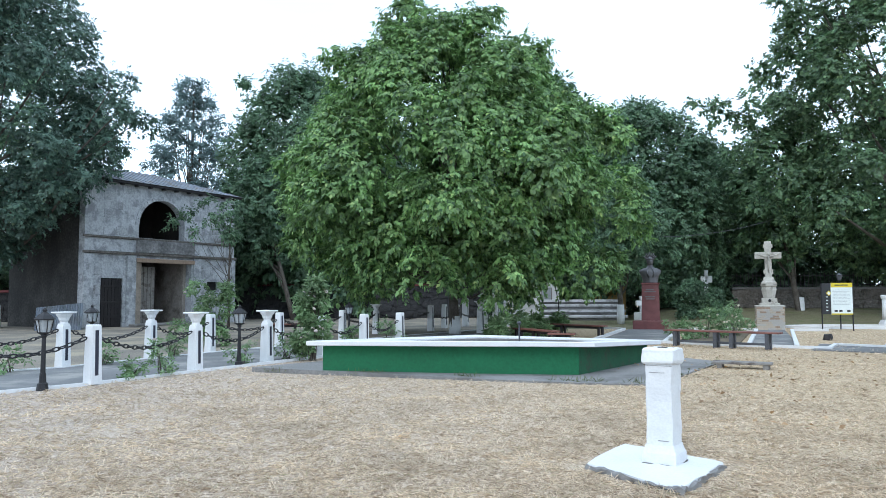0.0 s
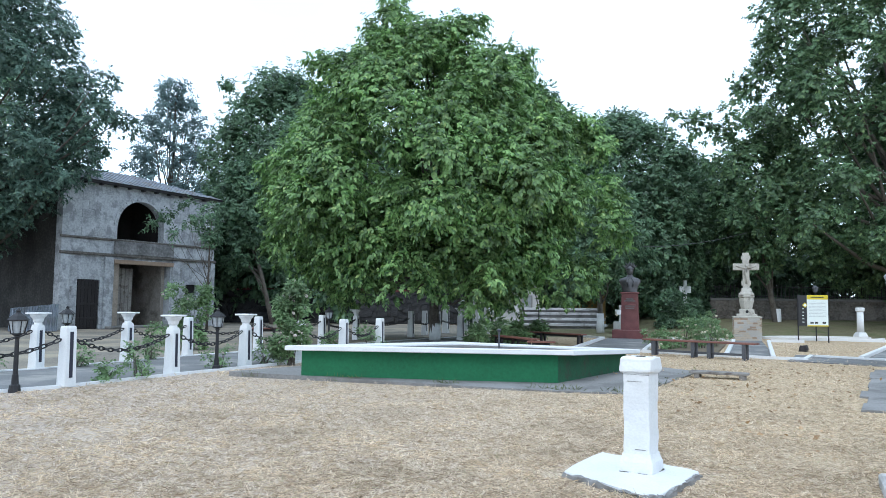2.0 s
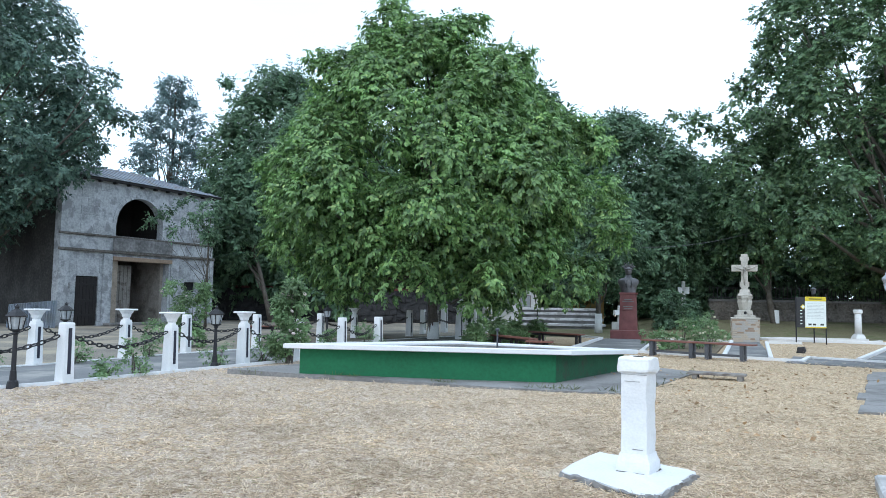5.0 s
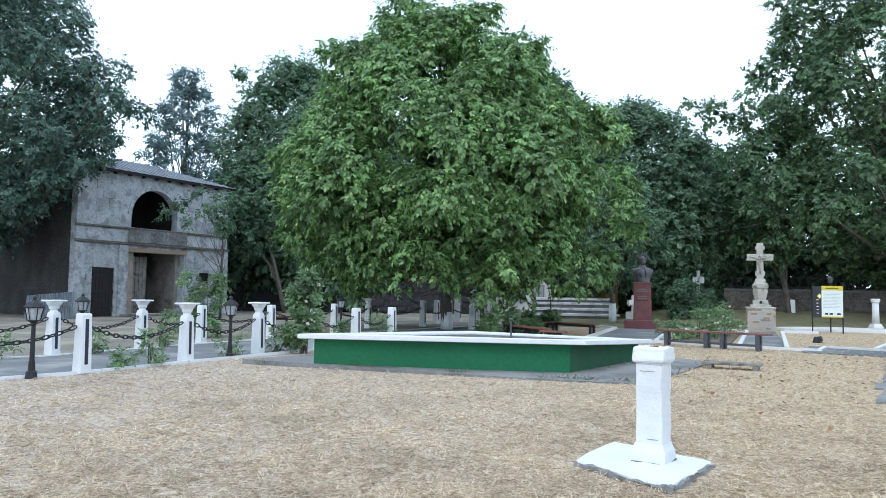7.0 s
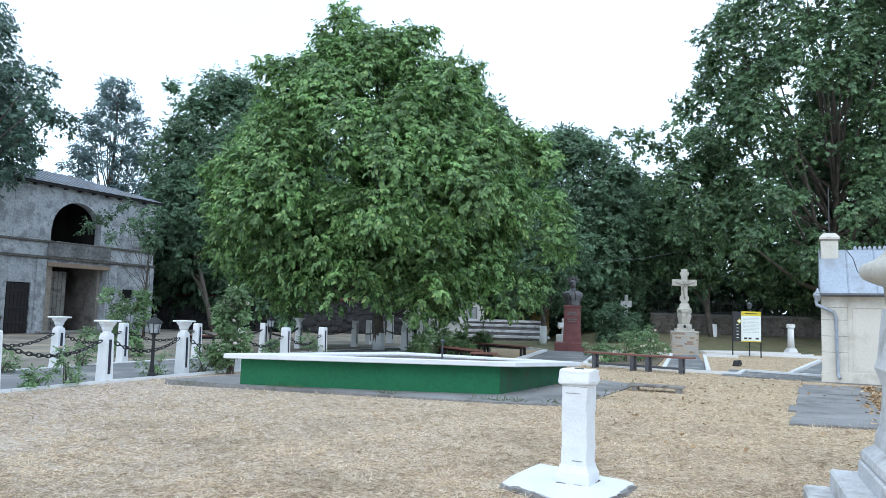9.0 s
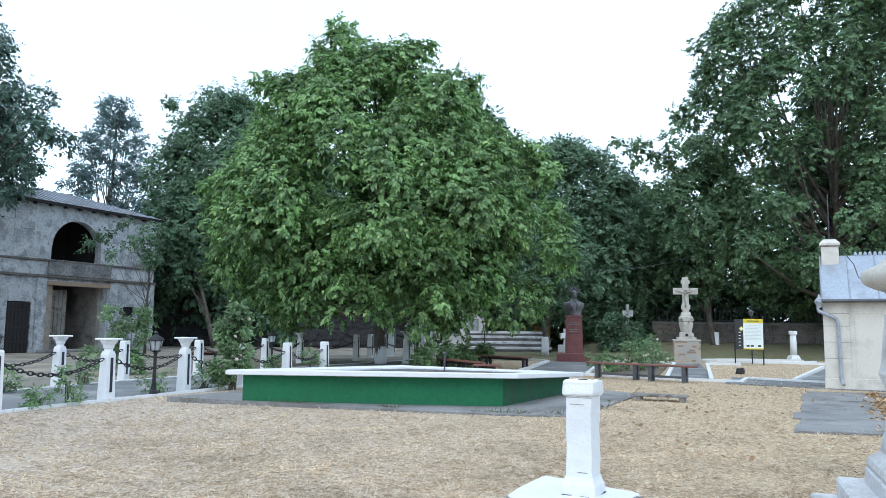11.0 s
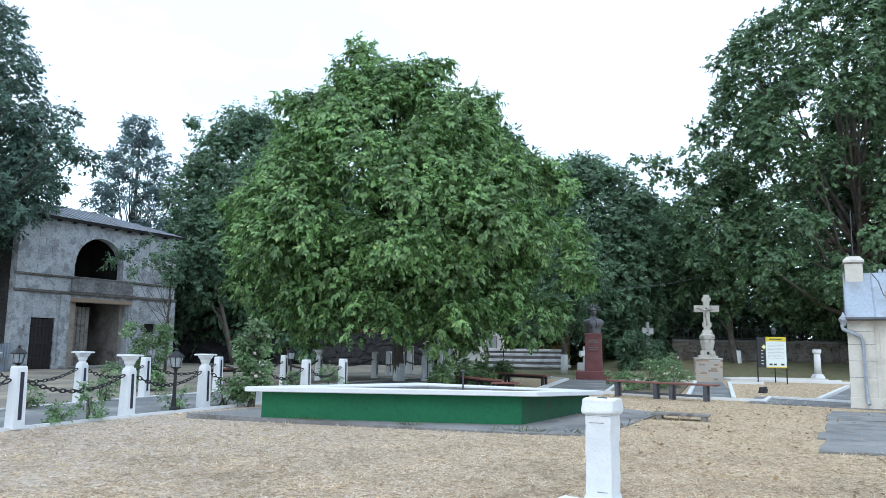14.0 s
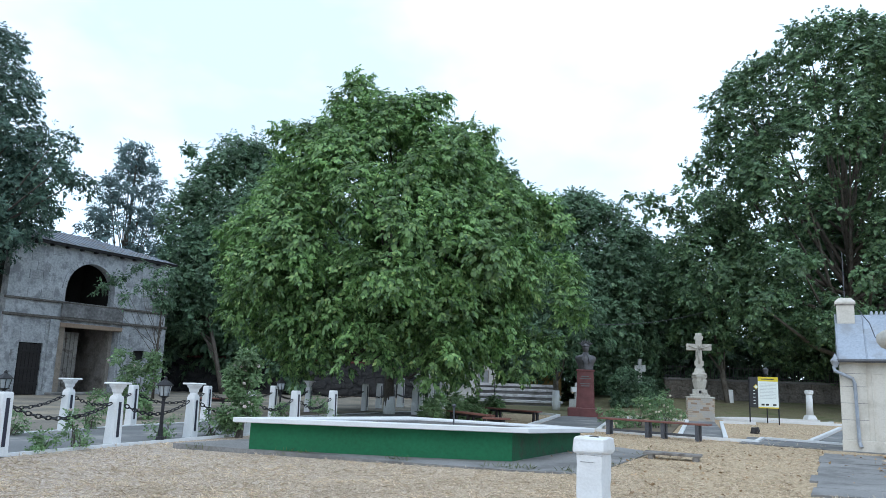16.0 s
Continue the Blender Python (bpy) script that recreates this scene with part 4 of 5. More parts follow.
# ------------------------------------------------------------------ trees
tree("walnut_tree", 11, 0.45, 31.0, [(2.5, 5.1), (3.8, 6.5), (6.0, 7.4), (7.6, 6.95), (9.4, 5.7), (11.0, 4.5), (12.0, 2.6), (12.6, 1.0)], 104, 1.4, WALNUT, 265, 7, 0.19, 0.11, 0.34,
     "large walnut tree with a broad bright green crown", 0.2, 11.5, droop=0.45, hang=0.5, fill=0.84, lean=(-0.4, 0),
     extra=[(-2.2, -1, 12.7, 0.85), (-1.9, -0.8, 13.6, 0.65), (0.9, -1, 12.6, 0.8), (1.4, -0.8, 13.2, 0.55), (-4.6, -1, 10.8, 0.8), (-3.5, -0.5, 11.6, 0.7), (3.0, -0.5, 11.4, 0.8), (-6.3, -0.5, 6.8, 1.0), (6.8, -0.5, 6.3, 1.0), (5.6, -0.5, 8.7, 1.1), (6.3, -0.8, 8.0, 1.0), (-1.8, -0.8, 14.3, 0.4), (1.7, -0.8, 13.5, 0.35), (3.1, -0.6, 11.8, 0.75), (-4.9, -0.8, 11.5, 0.5), (6.9, -1, 4.6, 1.1), (-5.6, -1.5, 3.9, 1.1),
            (-1.2, -5.4, 2.5, 0.9), (1.6, -5.2, 2.2, 0.85), (4.8, -3.0, 2.4, 0.9), (5.9, -1.0, 2.7, 0.9), (-0.4, -6.2, 5.0, 1.2), (2.8, -5.8, 5.6, 1.2), (-3.8, -5.2, 4.8, 1.2)], limbs=44, collar=0.75)
tree("tree", 12, -23.7, 38.6, [(4.2, 3.2), (6.0, 5.4), (8.4, 7.6), (10.6, 8.6), (12.8, 7.4), (15.4, 6.5), (17.6, 5.2), (19.4, 3.2), (20.6, 1.4)], 80, 1.6, SHADELEAF, 250, 6, 0.2, 0.12, 0.36,
     "tall broadleaf tree with shade put into its dark green leaves, foot whitewashed", 0.34, 17, limbs=30, collar=1.2, squeeze=0.75, lean=(-0.4, -2.0), droop=0.45,
     extra=[(7.8, -3.2, 10.6, 1.0), (8.7, -3, 10.2, 0.8), (7.4, -3, 12.0, 0.9), (7.3, -3.2, 8.6, 0.9), (6.0, -3.4, 7.4, 1.0), (5.0, -3.6, 6.6, 0.9), (1.0, -4, 4.6, 1.2), (3.4, -3.6, 5.6, 1.0)])
tree("tree", 13, -11.2, 56.0, [(2.4, 5.2), (5, 6.4), (11, 6.4), (14, 5.4), (16.0, 4.6), (17.4, 2.8), (18.0, 1.2)], 74, 1.8, DARKLEAF, 240, 6, 0.24, 0.15, 0.4,
     "dark green broadleaf tree behind the boundary wall", 0.32, 14, limbs=26, extra=[(-3.9, -1, 17.5, 0.8), (-1.2, 0, 18.8, 0.6), (1.4, 0, 17.6, 0.9)])
# far tree whose leaf colour includes the haze
tree("tree", 14, -21.5, 62.0, [(6, 4.4), (9, 5.2), (13, 4.6), (17, 3.0), (20, 1.2)], 84, 0.85, HAZYLEAF, 34, 6, 0.3, 0.15, 0.6,
     "airy tree in the distance, haze put into its pale blue-green leaves", 0.24, 19, limbs=50, inner=0.3, fill=0.4)
tree("tree", 15, 14.3, 52.6, [(2.4, 5.4), (4.4, 7.0), (8, 7.2), (11, 6.2), (12.8, 4.9), (13.8, 2.8), (14.3, 1.2)], 80, 1.75, DARKLEAF, 250, 6, 0.23, 0.145, 0.4,
     "rounded dark green tree behind the bust", 0.3, 12, limbs=22)
tree("oak_tree", 16, 31.0, 46.2, [(4.2, 6.5), (6, 9.8), (9, 11.6), (12, 11.2), (16, 11.2), (19, 10.8), (22, 9.4), (24.2, 7.4), (25.6, 4.8), (26.4, 1.8)], 165, 1.6, OAKLEAF, 195, 6, 0.22, 0.16, 0.3,
     "very tall dark oak with gaps of sky in its crown", 0.5, 22, limbs=54, inner=0.08, squeeze=0.62, fill=0.7,
     extra=[(-15.0, -1, 13.2, 0.75), (-14.2, -1, 12.6, 0.7), (-13.2, -1, 13.0, 0.9), (-12.2, -1, 12.2, 1.1), (-11.4, -1, 13.6, 1.1), (-12.2, -2, 10.4, 1.3), (-10.8, -3, 8.4, 1.4), (-9, -5, 6.4, 1.5), (-5.0, -6, 5.6, 1.6), (-1, -6.4, 5.2, 1.6), (3, -6, 5.4, 1.7), (-7, -6, 8.6, 1.5), (-3, -6.6, 8.4, 1.5)])
tree("tree", 17, 6.4, 60.0, [(3, 6.0), (7, 8.0), (12, 8.0), (15, 7.4), (17.0, 6.2), (18.4, 3.6), (19.2, 1.2)], 64, 2.2, DARKLEAF, 190, 6, 0.4, 0.2, 0.55,
     "dark broadleaf tree beyond the white steps", 0.32, 15, limbs=18)
tree("tree", 18, 37.0, 50.0, [(2, 6.0), (7, 9.0), (13, 9.0), (18, 7.0), (22, 4)], 60, 2.5, OAKLEAF, 90, 6, 0.46, 0.22, 0.6,
     "tall dark tree at the margin of the grounds", 0.4, 18, limbs=14)
tree("tree", 19, -33.0, 52.0, [(2, 6.0), (7, 8.0), (13, 8.0), (18, 6.0), (21, 3)], 50, 2.5, DARKLEAF, 85, 6, 0.46, 0.22, 0.6,
     "dark broadleaf tree beyond the gatehouse", 0.36, 16, limbs=14)
tree("tree", 20, 22.5, 61.0, [(2, 6.0), (6, 7.6), (9, 6.6), (11.5, 4.0), (13, 1.5)], 46, 2.4, DARKLEAF, 85, 6, 0.5, 0.24, 0.6,
     "dark broadleaf tree behind the stone wall", 0.32, 12, limbs=10)
tree("tree", 21, -3.5, 66.0, [(2, 7.0), (6, 9.0), (10, 8.6), (13, 6.0), (15, 2)], 46, 2.8, DARKLEAF, 85, 6, 0.55, 0.26, 0.6,
     "dark broadleaf tree far behind the walnut", 0.32, 12, limbs=8)
tree("sapling", 22, -11.4, 39.0, [(4.6, 0.5), (5.4, 0.9), (6.4, 0.4)], 7, 0.42, DARKLEAF, 26, 5, 0.2, 0.1, 0.35, "thin leafy sapling reaching across the gatehouse front", 0.06, 5.8,
     extra=[(-1.0, 0, 5.7, 0.5), (-2.2, 0, 6.0, 0.5), (-0.5, 0, 5.0, 0.5), (-2.9, -0.3, 5.4, 0.4), (-1.7, -0.2, 5.0, 0.4), (-1.2, 0, 6.6, 0.4)], limbs=13)
tree("tree", 25, -10.2, 50.0, [(5.0, 1.6), (7.5, 2.8), (10.0, 1.6)], 18, 1.2, DARKLEAF, 110, 6, 0.28, 0.14, 0.42, "slender leaning tree with bare lower stem by the dark wall", 0.16, 9.0, limbs=12, lean=(-2.4, 0.0))


# ------------------------------------------------------------------ undergrowth behind the walls
def thicket(name, seed, spans, leaf, sprays, length, width, label, category="undergrowth"):
    """A bank of shrubs: lobes strewn along straight runs (x0, y0, x1, y1, low, high, count)."""
    rng = np.random.default_rng(seed)
    lobes = []
    for x0, y0, x1, y1, lo, hi, count in spans:
        for k in range(count):
            f = (k + rng.random()) / count
            lobes.append((x0 + (x1 - x0) * f, y0 + (y1 - y0) * f + rng.normal() * 1.2, rng.uniform(lo, hi), rng.uniform(1.4, 2.3)))
    c, n, a, l, w = foliage(rng, lobes, sprays, 6, length, width, 0.6, 0.3, 0.3)
    keep = c[:, 2] > 0.02
    return tagged(new(name, leaf_mesh(name, c[keep], n[keep], a[keep], l[keep], w[keep], leaf)), label, category, kind="stuff")


thicket("thicket", 31, [(3, 57, 17, 56, 0.6, 5.0, 30), (-17, 54.6, -8, 55.2, 2.4, 4.8, 22), (-48, 55, -15, 60, 0.8, 6.5, 50), (-15, 60, 14, 66, 0.8, 6.0, 46), (14, 60, 60, 52, 0.8, 7.0, 60), (-60, 70, 60, 72, 1, 9, 60), (15, 55.5, 50, 50, 0.6, 4.2, 55), (-22, 56, 14, 58, 0.6, 4.0, 50), (-48, 51, -30, 52, 0.6, 4, 24)], DARKLEAF, 56, 0.5, 0.3, "dense dark undergrowth and far woods behind the boundary walls")


# ------------------------------------------------------------------ shrubs and roses
def shrub(name, seed, x, y, h, r, label, leaf=ROSELEAF, sprays=60, lobes_n=9, flowers=0, petal=PETAL, length=0.075, width=0.045, category="shrub", group="", loose=0.5):
    rng = np.random.default_rng(seed)
    t = thing(name, pose(x, y, 0), label, category, group)
    lobes = [(rng.normal() * r * loose, rng.normal() * r * loose, h * (0.14 + 0.72 * (i + rng.random()) / lobes_n), r * rng.uniform(0.45, 0.7)) for i in range(lobes_n)]
    for lx, ly, lz, lr in lobes:
        b = (rng.normal() * 0.06, rng.normal() * 0.06)
        part("stem", bm_tube([(b[0], b[1], 0), (b[0] * 0.5 + lx * 0.5, b[1] * 0.5 + ly * 0.5, lz * 0.55), (lx, ly, lz)], [0.014, 0.01, 0.005], 5), BARK, t)
    c, n, a, l, w = foliage(rng, lobes, sprays, 5, length, width, 0.13, 0.2, 0.3)
    keep = c[:, 2] > 0.04
    ob = new("leaves", leaf_mesh("leaves", c[keep], n[keep], a[keep], l[keep], w[keep], leaf))
    ob.parent = t
    for k in range(flowers):
        lx, ly, lz, lr = lobes[int(rng.integers(lobes_n))]
        d = unit(rng, 1)[0]
        d[1] = -abs(d[1])
        bm = bmesh.new()
        for ring, (rr, zz, tilt) in enumerate(((0.046, 0.0, 0.5), (0.032, 0.011, 0.9), (0.016, 0.021, 1.3))):
            for q in range(6):
                an = q * math.pi / 3 + ring * 0.5
                v = [bm.verts.new(p) for p in ((0, 0, zz), (rr * math.cos(an - 0.5), rr * math.sin(an - 0.5), zz + rr * tilt * 0.7), (1.2 * rr * math.cos(an), 1.2 * rr * math.sin(an), zz + rr * tilt), (rr * math.cos(an + 0.5), rr * math.sin(an + 0.5), zz + rr * tilt * 0.7))]
                bm.faces.new(v)
        f = part("flower", bm, petal, t, "pale open bloom")
        f.matrix_basis = pose(lx + d[0] * lr, ly + d[1] * lr, lz + abs(d[2]) * lr * 0.7 + 0.02, 50 * d[1] - 20, 40 * d[0], 0)
    return t


shrub("rose_bush", 41, -3.3, 18.55, 2.3, 0.34, "tall leafy climbing rose with pale pink blooms", sprays=62, lobes_n=20, flowers=26, petal=PINK, category="rose bush", loose=0.45, length=0.09, width=0.055)
shrub("shrub", 42, -7.55, 24.2, 2.0, 0.7, "rounded green shrub behind the chain posts", sprays=60, lobes_n=14, flowers=5, petal=PINK, length=0.12, width=0.06)
for k, (x, y, h, r, s) in enumerate(((-5.72, 15.0, 0.75, 0.22, 11), (-6.1, 14.4, 0.35, 0.16, 11), (-3.95, 18.5, 0.6, 0.22, 11), (-8.6, 12.3, 0.45, 0.2, 11), (-7.9, 17.2, 0.5, 0.25, 13), (-9.2, 15.4, 0.7, 0.3, 15), (-4.75, 17.3, 0.5, 0.18, 10), (-7.2, 19.5, 0.6, 0.25, 13), (-2.6, 21.2, 0.8, 0.26, 22), (-1.7, 22.6, 0.9, 0.3, 22))):
    shrub("rose_bush", 50 + k, x, y, h, r, "sparse low rose bush beside the path kerb", sprays=s, lobes_n=7, flowers=1 if k % 3 == 0 else 0, petal=PINK, category="rose bush", group="roses along the path", length=0.07)
for k, (x, y, h, r, fl) in enumerate(((8.15, 26.0, 0.8, 0.34, 1), (8.8, 26.3, 0.7, 0.3, 2), (9.6, 26.9, 1.25, 0.32, 3), (10.25, 27.0, 0.8, 0.3, 4), (11.1, 28.2, 1.2, 0.42, 5), (11.9, 30.4, 1.3, 0.45, 3))):
    shrub("rose_bush", 70 + k, x, y, h, r, "green rose bush with cream blooms in the flower bed", sprays=18, lobes_n=8, flowers=fl + 2, category="rose bush", group="roses in the flower bed", length=0.09, width=0.05)
for k, (x, y, h, r) in enumerate(((1.9, 26.0, 0.9, 0.28), (2.7, 27.0, 1.0, 0.3), (3.5, 28.0, 0.8, 0.28), (4.6, 31.0, 0.8, 0.35))):
    shrub("shrub", 80 + k, x, y, h, r, "leafy green border shrub under the walnut tree", sprays=26, lobes_n=8, length=0.2, width=0.05, group="border shrubs")
shrub("shrub", 88, 15.2, 44.5, 2.3, 1.1, "dense dark evergreen shrub", leaf=DARKLEAF, sprays=240, lobes_n=12, length=0.14, width=0.08)
tree("tree", 23, 9.95, 41.5, [(3.0, 2.2), (4.5, 3.0), (6.5, 2.6), (8.0, 1.2)], 24, 1.2, DARKLEAF, 90, 6, 0.26, 0.13, 0.4, "small dark tree behind the bust with a whitewashed foot", 0.17, 6.0, limbs=12, collar=1.1)
tree("tree", 24, 23.0, 47.5, [(5.0, 2.5), (7.0, 3.8), (10.0, 3.4), (12.0, 1.2)], 26, 1.5, OAKLEAF, 80, 6, 0.3, 0.16, 0.45, "slender leaning tree by the stone wall, foot whitewashed", 0.2, 9.0, limbs=12, collar=1.45, lean=(-1.6, 0))


# ------------------------------------------------------------------ bust and stone cross
ped = thing("pedestal", pose(9.8, 34.9, 0, 0, 0, -18), "polished red granite pedestal with a stepped base", "pedestal")
part("base_step", bm_box(-0.8, -0.72, 0, 0.8, 0.72, 0.42, 0.02), GRANITE, ped)
part("shaft", bm_loft([(0.42, 0.42, 0.40), (2.12, 0.37, 0.36)], 4), GRANITE, ped)
part("cap", bm_box(-0.42, -0.41, 2.12, 0.42, 0.41, 2.2, 0.015), GRANITE, ped)
plaque = part("plaque", bm_box(-0.28, -0.405, 1.35, 0.28, -0.36, 1.62, 0.008), GRANITE, ped, "raised plaque with worn lettering")
for z, w in ((1.42, 0.2), (1.52, 0.23)):
    part("lettering_bar", bm_box(-w, -0.414, z, w, -0.402, z + 0.045), CONCRETE, plaque)
for z, w in ((1.76, 0.26), (1.85, 0.18)):
    part("lettering_bar", bm_box(-w, -0.392, z, w, -0.376, z + 0.05), CONCRETE, ped)


def bust():
    bm = bm_loft([(0.0, 0.36, 0.26), (0.05, 0.34, 0.25), (0.30, 0.40, 0.27), (0.48, 0.50, 0.28), (0.60, 0.50, 0.25), (0.68, 0.36, 0.2), (0.73, 0.17, 0.15), (0.84, 0.135, 0.14)], 20)
    head = bmesh.new()
    bmesh.ops.create_uvsphere(head, u_segments=18, v_segments=12, radius=1)
    for v in head.verts:
        v.co = Vector((v.co.x * 0.165 * (1 - 0.18 * max(0, -v.co.z)), v.co.y * 0.2 - 0.02, v.co.z * 0.235 + 1.02))
    add(bm, head)
    bm_loft([(1.08, 0.19, 0.21), (1.16, 0.2, 0.22)], 16, bm=bm)
    for k in range(9):
        a = radians(-64 + 16 * k)
        s = 0.2 if k % 2 else 0.28
        tip = (math.sin(a) * (0.16 + s * 0.75), 0.0, 1.12 + math.cos(a) * (0.1 + s))
        bm_tube([(math.sin(a) * 0.15, 0, 1.12 + 0.06 * math.cos(a)), tip], [0.05, 0.016], 5, bm)
    for s in (-1, 1):
        bm_tube([(s * 0.05, -0.16, 0.72), (s * 0.16, -0.27, 0.5), (s * 0.1, -0.265, 0.25)], [0.03, 0.045, 0.03], 6, bm)
    return bm


ob = part("statue", bust(), BRONZE, smooth=True)
ob.matrix_basis = pose(9.8, 34.9, 2.195, 0, 0, -12)
tagged(ob, "dark bronze bust wearing a spiked crown on a granite pedestal", "statue")

BRICKS = [surface("facing_brick_" + n, c, 0.9, 4, 30, 0.4) for n, c in (("tan", [(0.46, 0.39, 0.31), (0.58, 0.51, 0.42)]), ("grey", [(0.42, 0.4, 0.37), (0.55, 0.53, 0.5)]), ("rust", [(0.3, 0.21, 0.15), (0.44, 0.33, 0.25)]))]


def stone_cross():
    t = thing("stone_cross", pose(15.15, 34.3, 0, 0, 0, -20) @ Matrix.Diagonal((0.87, 0.87, 0.98, 1)), "carved limestone cross on an urn-shaped foot and brick plinth", "cross")
    core = part("plinth", bm_box(-0.66, -0.66, 0, 0.66, 0.66, 1.08), SANDSTONE, t, "plinth faced with thin mixed bricks")
    rng = random.Random(8)
    unit_box = [mesh_of(jitter(bm_box(-0.5, -0.5, -0.5, 0.5, 0.5, 0.5, 0.06), 0.04, 2, k), "brick", BRICKS[k % 3]) for k in range(6)]
    for row in range(11):
        z, h = 0.01 + row * 0.097, 0.09
        for turn in (0, 90, 270):
            x = -0.68
            while x < 0.66:
                w = min(rng.uniform(0.16, 0.4), 0.69 - x)
                b = new("brick", unit_box[rng.randrange(6)])
                b.parent = core
                b.matrix_basis = pose(0, 0, 0, 0, 0, turn) @ Matrix.LocRotScale((x + w / 2, -0.67, z + h / 2), None, (w - 0.012, 0.05 + rng.uniform(0, 0.02), h - 0.01))
                x += w
    part("slab", bm_box(-0.72, -0.72, 1.08, 0.72, 0.72, 1.15, 0.012), SANDSTONE, t)
    foot = part("foot", bm_loft([(1.15, 0.5), (1.26, 0.5), (1.27, 0.38), (1.48, 0.36), (1.5, 0.30)], 4), SANDSTONE, t)
    # flat black disc stands for the shade inside a round niche
    part("niche", bm_loft([(0, 0.075), (0.02, 0.07)], 12), BLACK, foot, "round niche, its inner shade given by a black disc").matrix_basis = pose(0, -0.372, 1.375, 90)
    part("urn", bm_loft([(1.48, 0.26), (1.62, 0.30), (1.9, 0.37), (2.02, 0.34), (2.06, 0.39), (2.14, 0.40), (2.18, 0.33)], 8), SANDSTONE, t, "fluted urn-shaped block")
    part("collar", bm_loft([(2.16, 0.37), (2.24, 0.37), (2.28, 0.3), (2.5, 0.22)], 4), SANDSTONE, t)
    shaft = bm_box(-0.17, -0.11, 2.44, 0.17, 0.11, 4.2, 0.02)
    bm_box(-0.24, -0.10, 2.62, 0.24, 0.10, 2.86, 0.02, shaft)
    bm_box(-0.235, -0.10, 3.88, 0.235, 0.10, 4.06, 0.02, shaft)
    part("shaft", jitter(shaft, 0.008), SANDSTONE, t)
    part("arm", jitter(bm_box(-0.66, -0.105, 3.36, 0.66, 0.105, 3.68, 0.02), 0.008), SANDSTONE, t)
    fig = bm_tube([(0.0, -0.13, 2.72), (0.02, -0.15, 3.0), (-0.02, -0.15, 3.2), (0, -0.14, 3.48)], [0.04, 0.06, 0.075, 0.08], 8)
    for s in (-1, 1):
        bm_tube([(0, -0.14, 3.46), (s * 0.25, -0.13, 3.5), (s * 0.52, -0.12, 3.58)], [0.05, 0.035, 0.025], 6, fig)
    head = bmesh.new()
    bmesh.ops.create_icosphere(head, subdivisions=2, radius=0.08)
    add(fig, head, pose(0.02, -0.16, 3.58))
    part("relief", fig, SANDSTONE, t, "worn carved relief", True)


stone_cross()

# small markers in the far grounds
def small_cross(x, y, h, seed):
    t = thing("grave_cross", pose(x, y, bank_height(x, y) - 0.03, 0, 0, seed * 7), "small white stone cross among the trees", "cross", "far white markers")
    part("foot", bm_box(-0.32, -0.3, 0, 0.32, 0.3, h * 0.45, 0.02), LIMEWASH, t)
    b = bm_box(-0.11, -0.08, h * 0.45, 0.11, 0.08, h, 0.015)
    bm_box(-0.4, -0.08, h * 0.68, 0.4, 0.08, h * 0.85, 0.015, b)
    part("cross", b, LIMEWASH, t)


for x, y, h, s in ((17.3, 48.5, 2.6, 1), (16.2, 49.2, 1.5, 2), (11.5, 41.0, 1.7, 3), (10.7, 39.8, 1.6, 4)):
    small_cross(x, y, h, s)


# ------------------------------------------------------------------ information board
def info_board():
    t = thing("information_board", pose(16.9, 32.95, 0, 0, 0, -5), "information board: white and yellow panel beside a charcoal one on poles", "sign")
    for x in (0.0, 1.32):
        part("pole", bm_tube([(x, 0, 0), (x, 0, 2.28 if x else 2.12)], 0.032, 8), BLACK, t)
    part("panel", bm_box(0.02, -0.03, 0.75, 0.38, 0.0, 2.12, 0.004), CHARCOAL, t, "charcoal side panel")
    p = part("panel", bm_box(0.39, -0.045, 0.73, 1.31, -0.01, 2.14, 0.004), PAPER, t, "white printed panel")
    part("header", bm_box(0.39, -0.052, 1.94, 1.31, -0.044, 2.14), YELLOW, p, "yellow header band")
    part("footer", bm_box(0.39, -0.052, 0.73, 1.31, -0.044, 0.78), YELLOW, p)
    part("text_bar", bm_box(0.55, -0.056, 2.02, 1.12, -0.051, 2.06), CHARCOAL, p)
    for k in range(11):
        part("text_bar", bm_box(0.46, -0.049, 1.82 - 0.065 * k, 0.46 + 0.74 - 0.13 * (k % 3 == 2), -0.0445, 1.83 - 0.065 * k), GLASS, p)
    for x0, x1 in ((0.52, 0.66), (0.72, 0.86), (1.05, 1.2)):
        part("emblem", bm_box(x0, -0.05, 0.85, x1, -0.0445, 0.93), CHARCOAL, p)
    badge = part("badge", bm_loft([(0, 0.085), (0.012, 0.085)], 4, turn=0), YELLOW, t, "yellow diamond badge")
    badge.matrix_basis = pose(0.30, -0.03, 1.68, 90)
    part("badge_face", bm_loft([(0.012, 0.055), (0.017, 0.055)], 4, turn=0), PAPER, badge)
    for k in range(5):
        part("text_bar", bm_box(0.17, -0.036, 1.50 - 0.15 * k, 0.26, -0.0295, 1.53 - 0.15 * k), PAPER, t)
    lamp = thing("lamp_post", pose(18.5, 34.4, 0), "thin dark lamp post behind the information board", "lamp")
    part("pole", bm_tube([(0, 0, 0), (0, 0, 2.3)], 0.03, 8), BLACK, lamp)
    part("lantern", bm_loft([(2.3, 0.07), (2.5, 0.11), (2.52, 0.13), (2.62, 0.02)], 6), STEELGREY, lamp)


info_board()


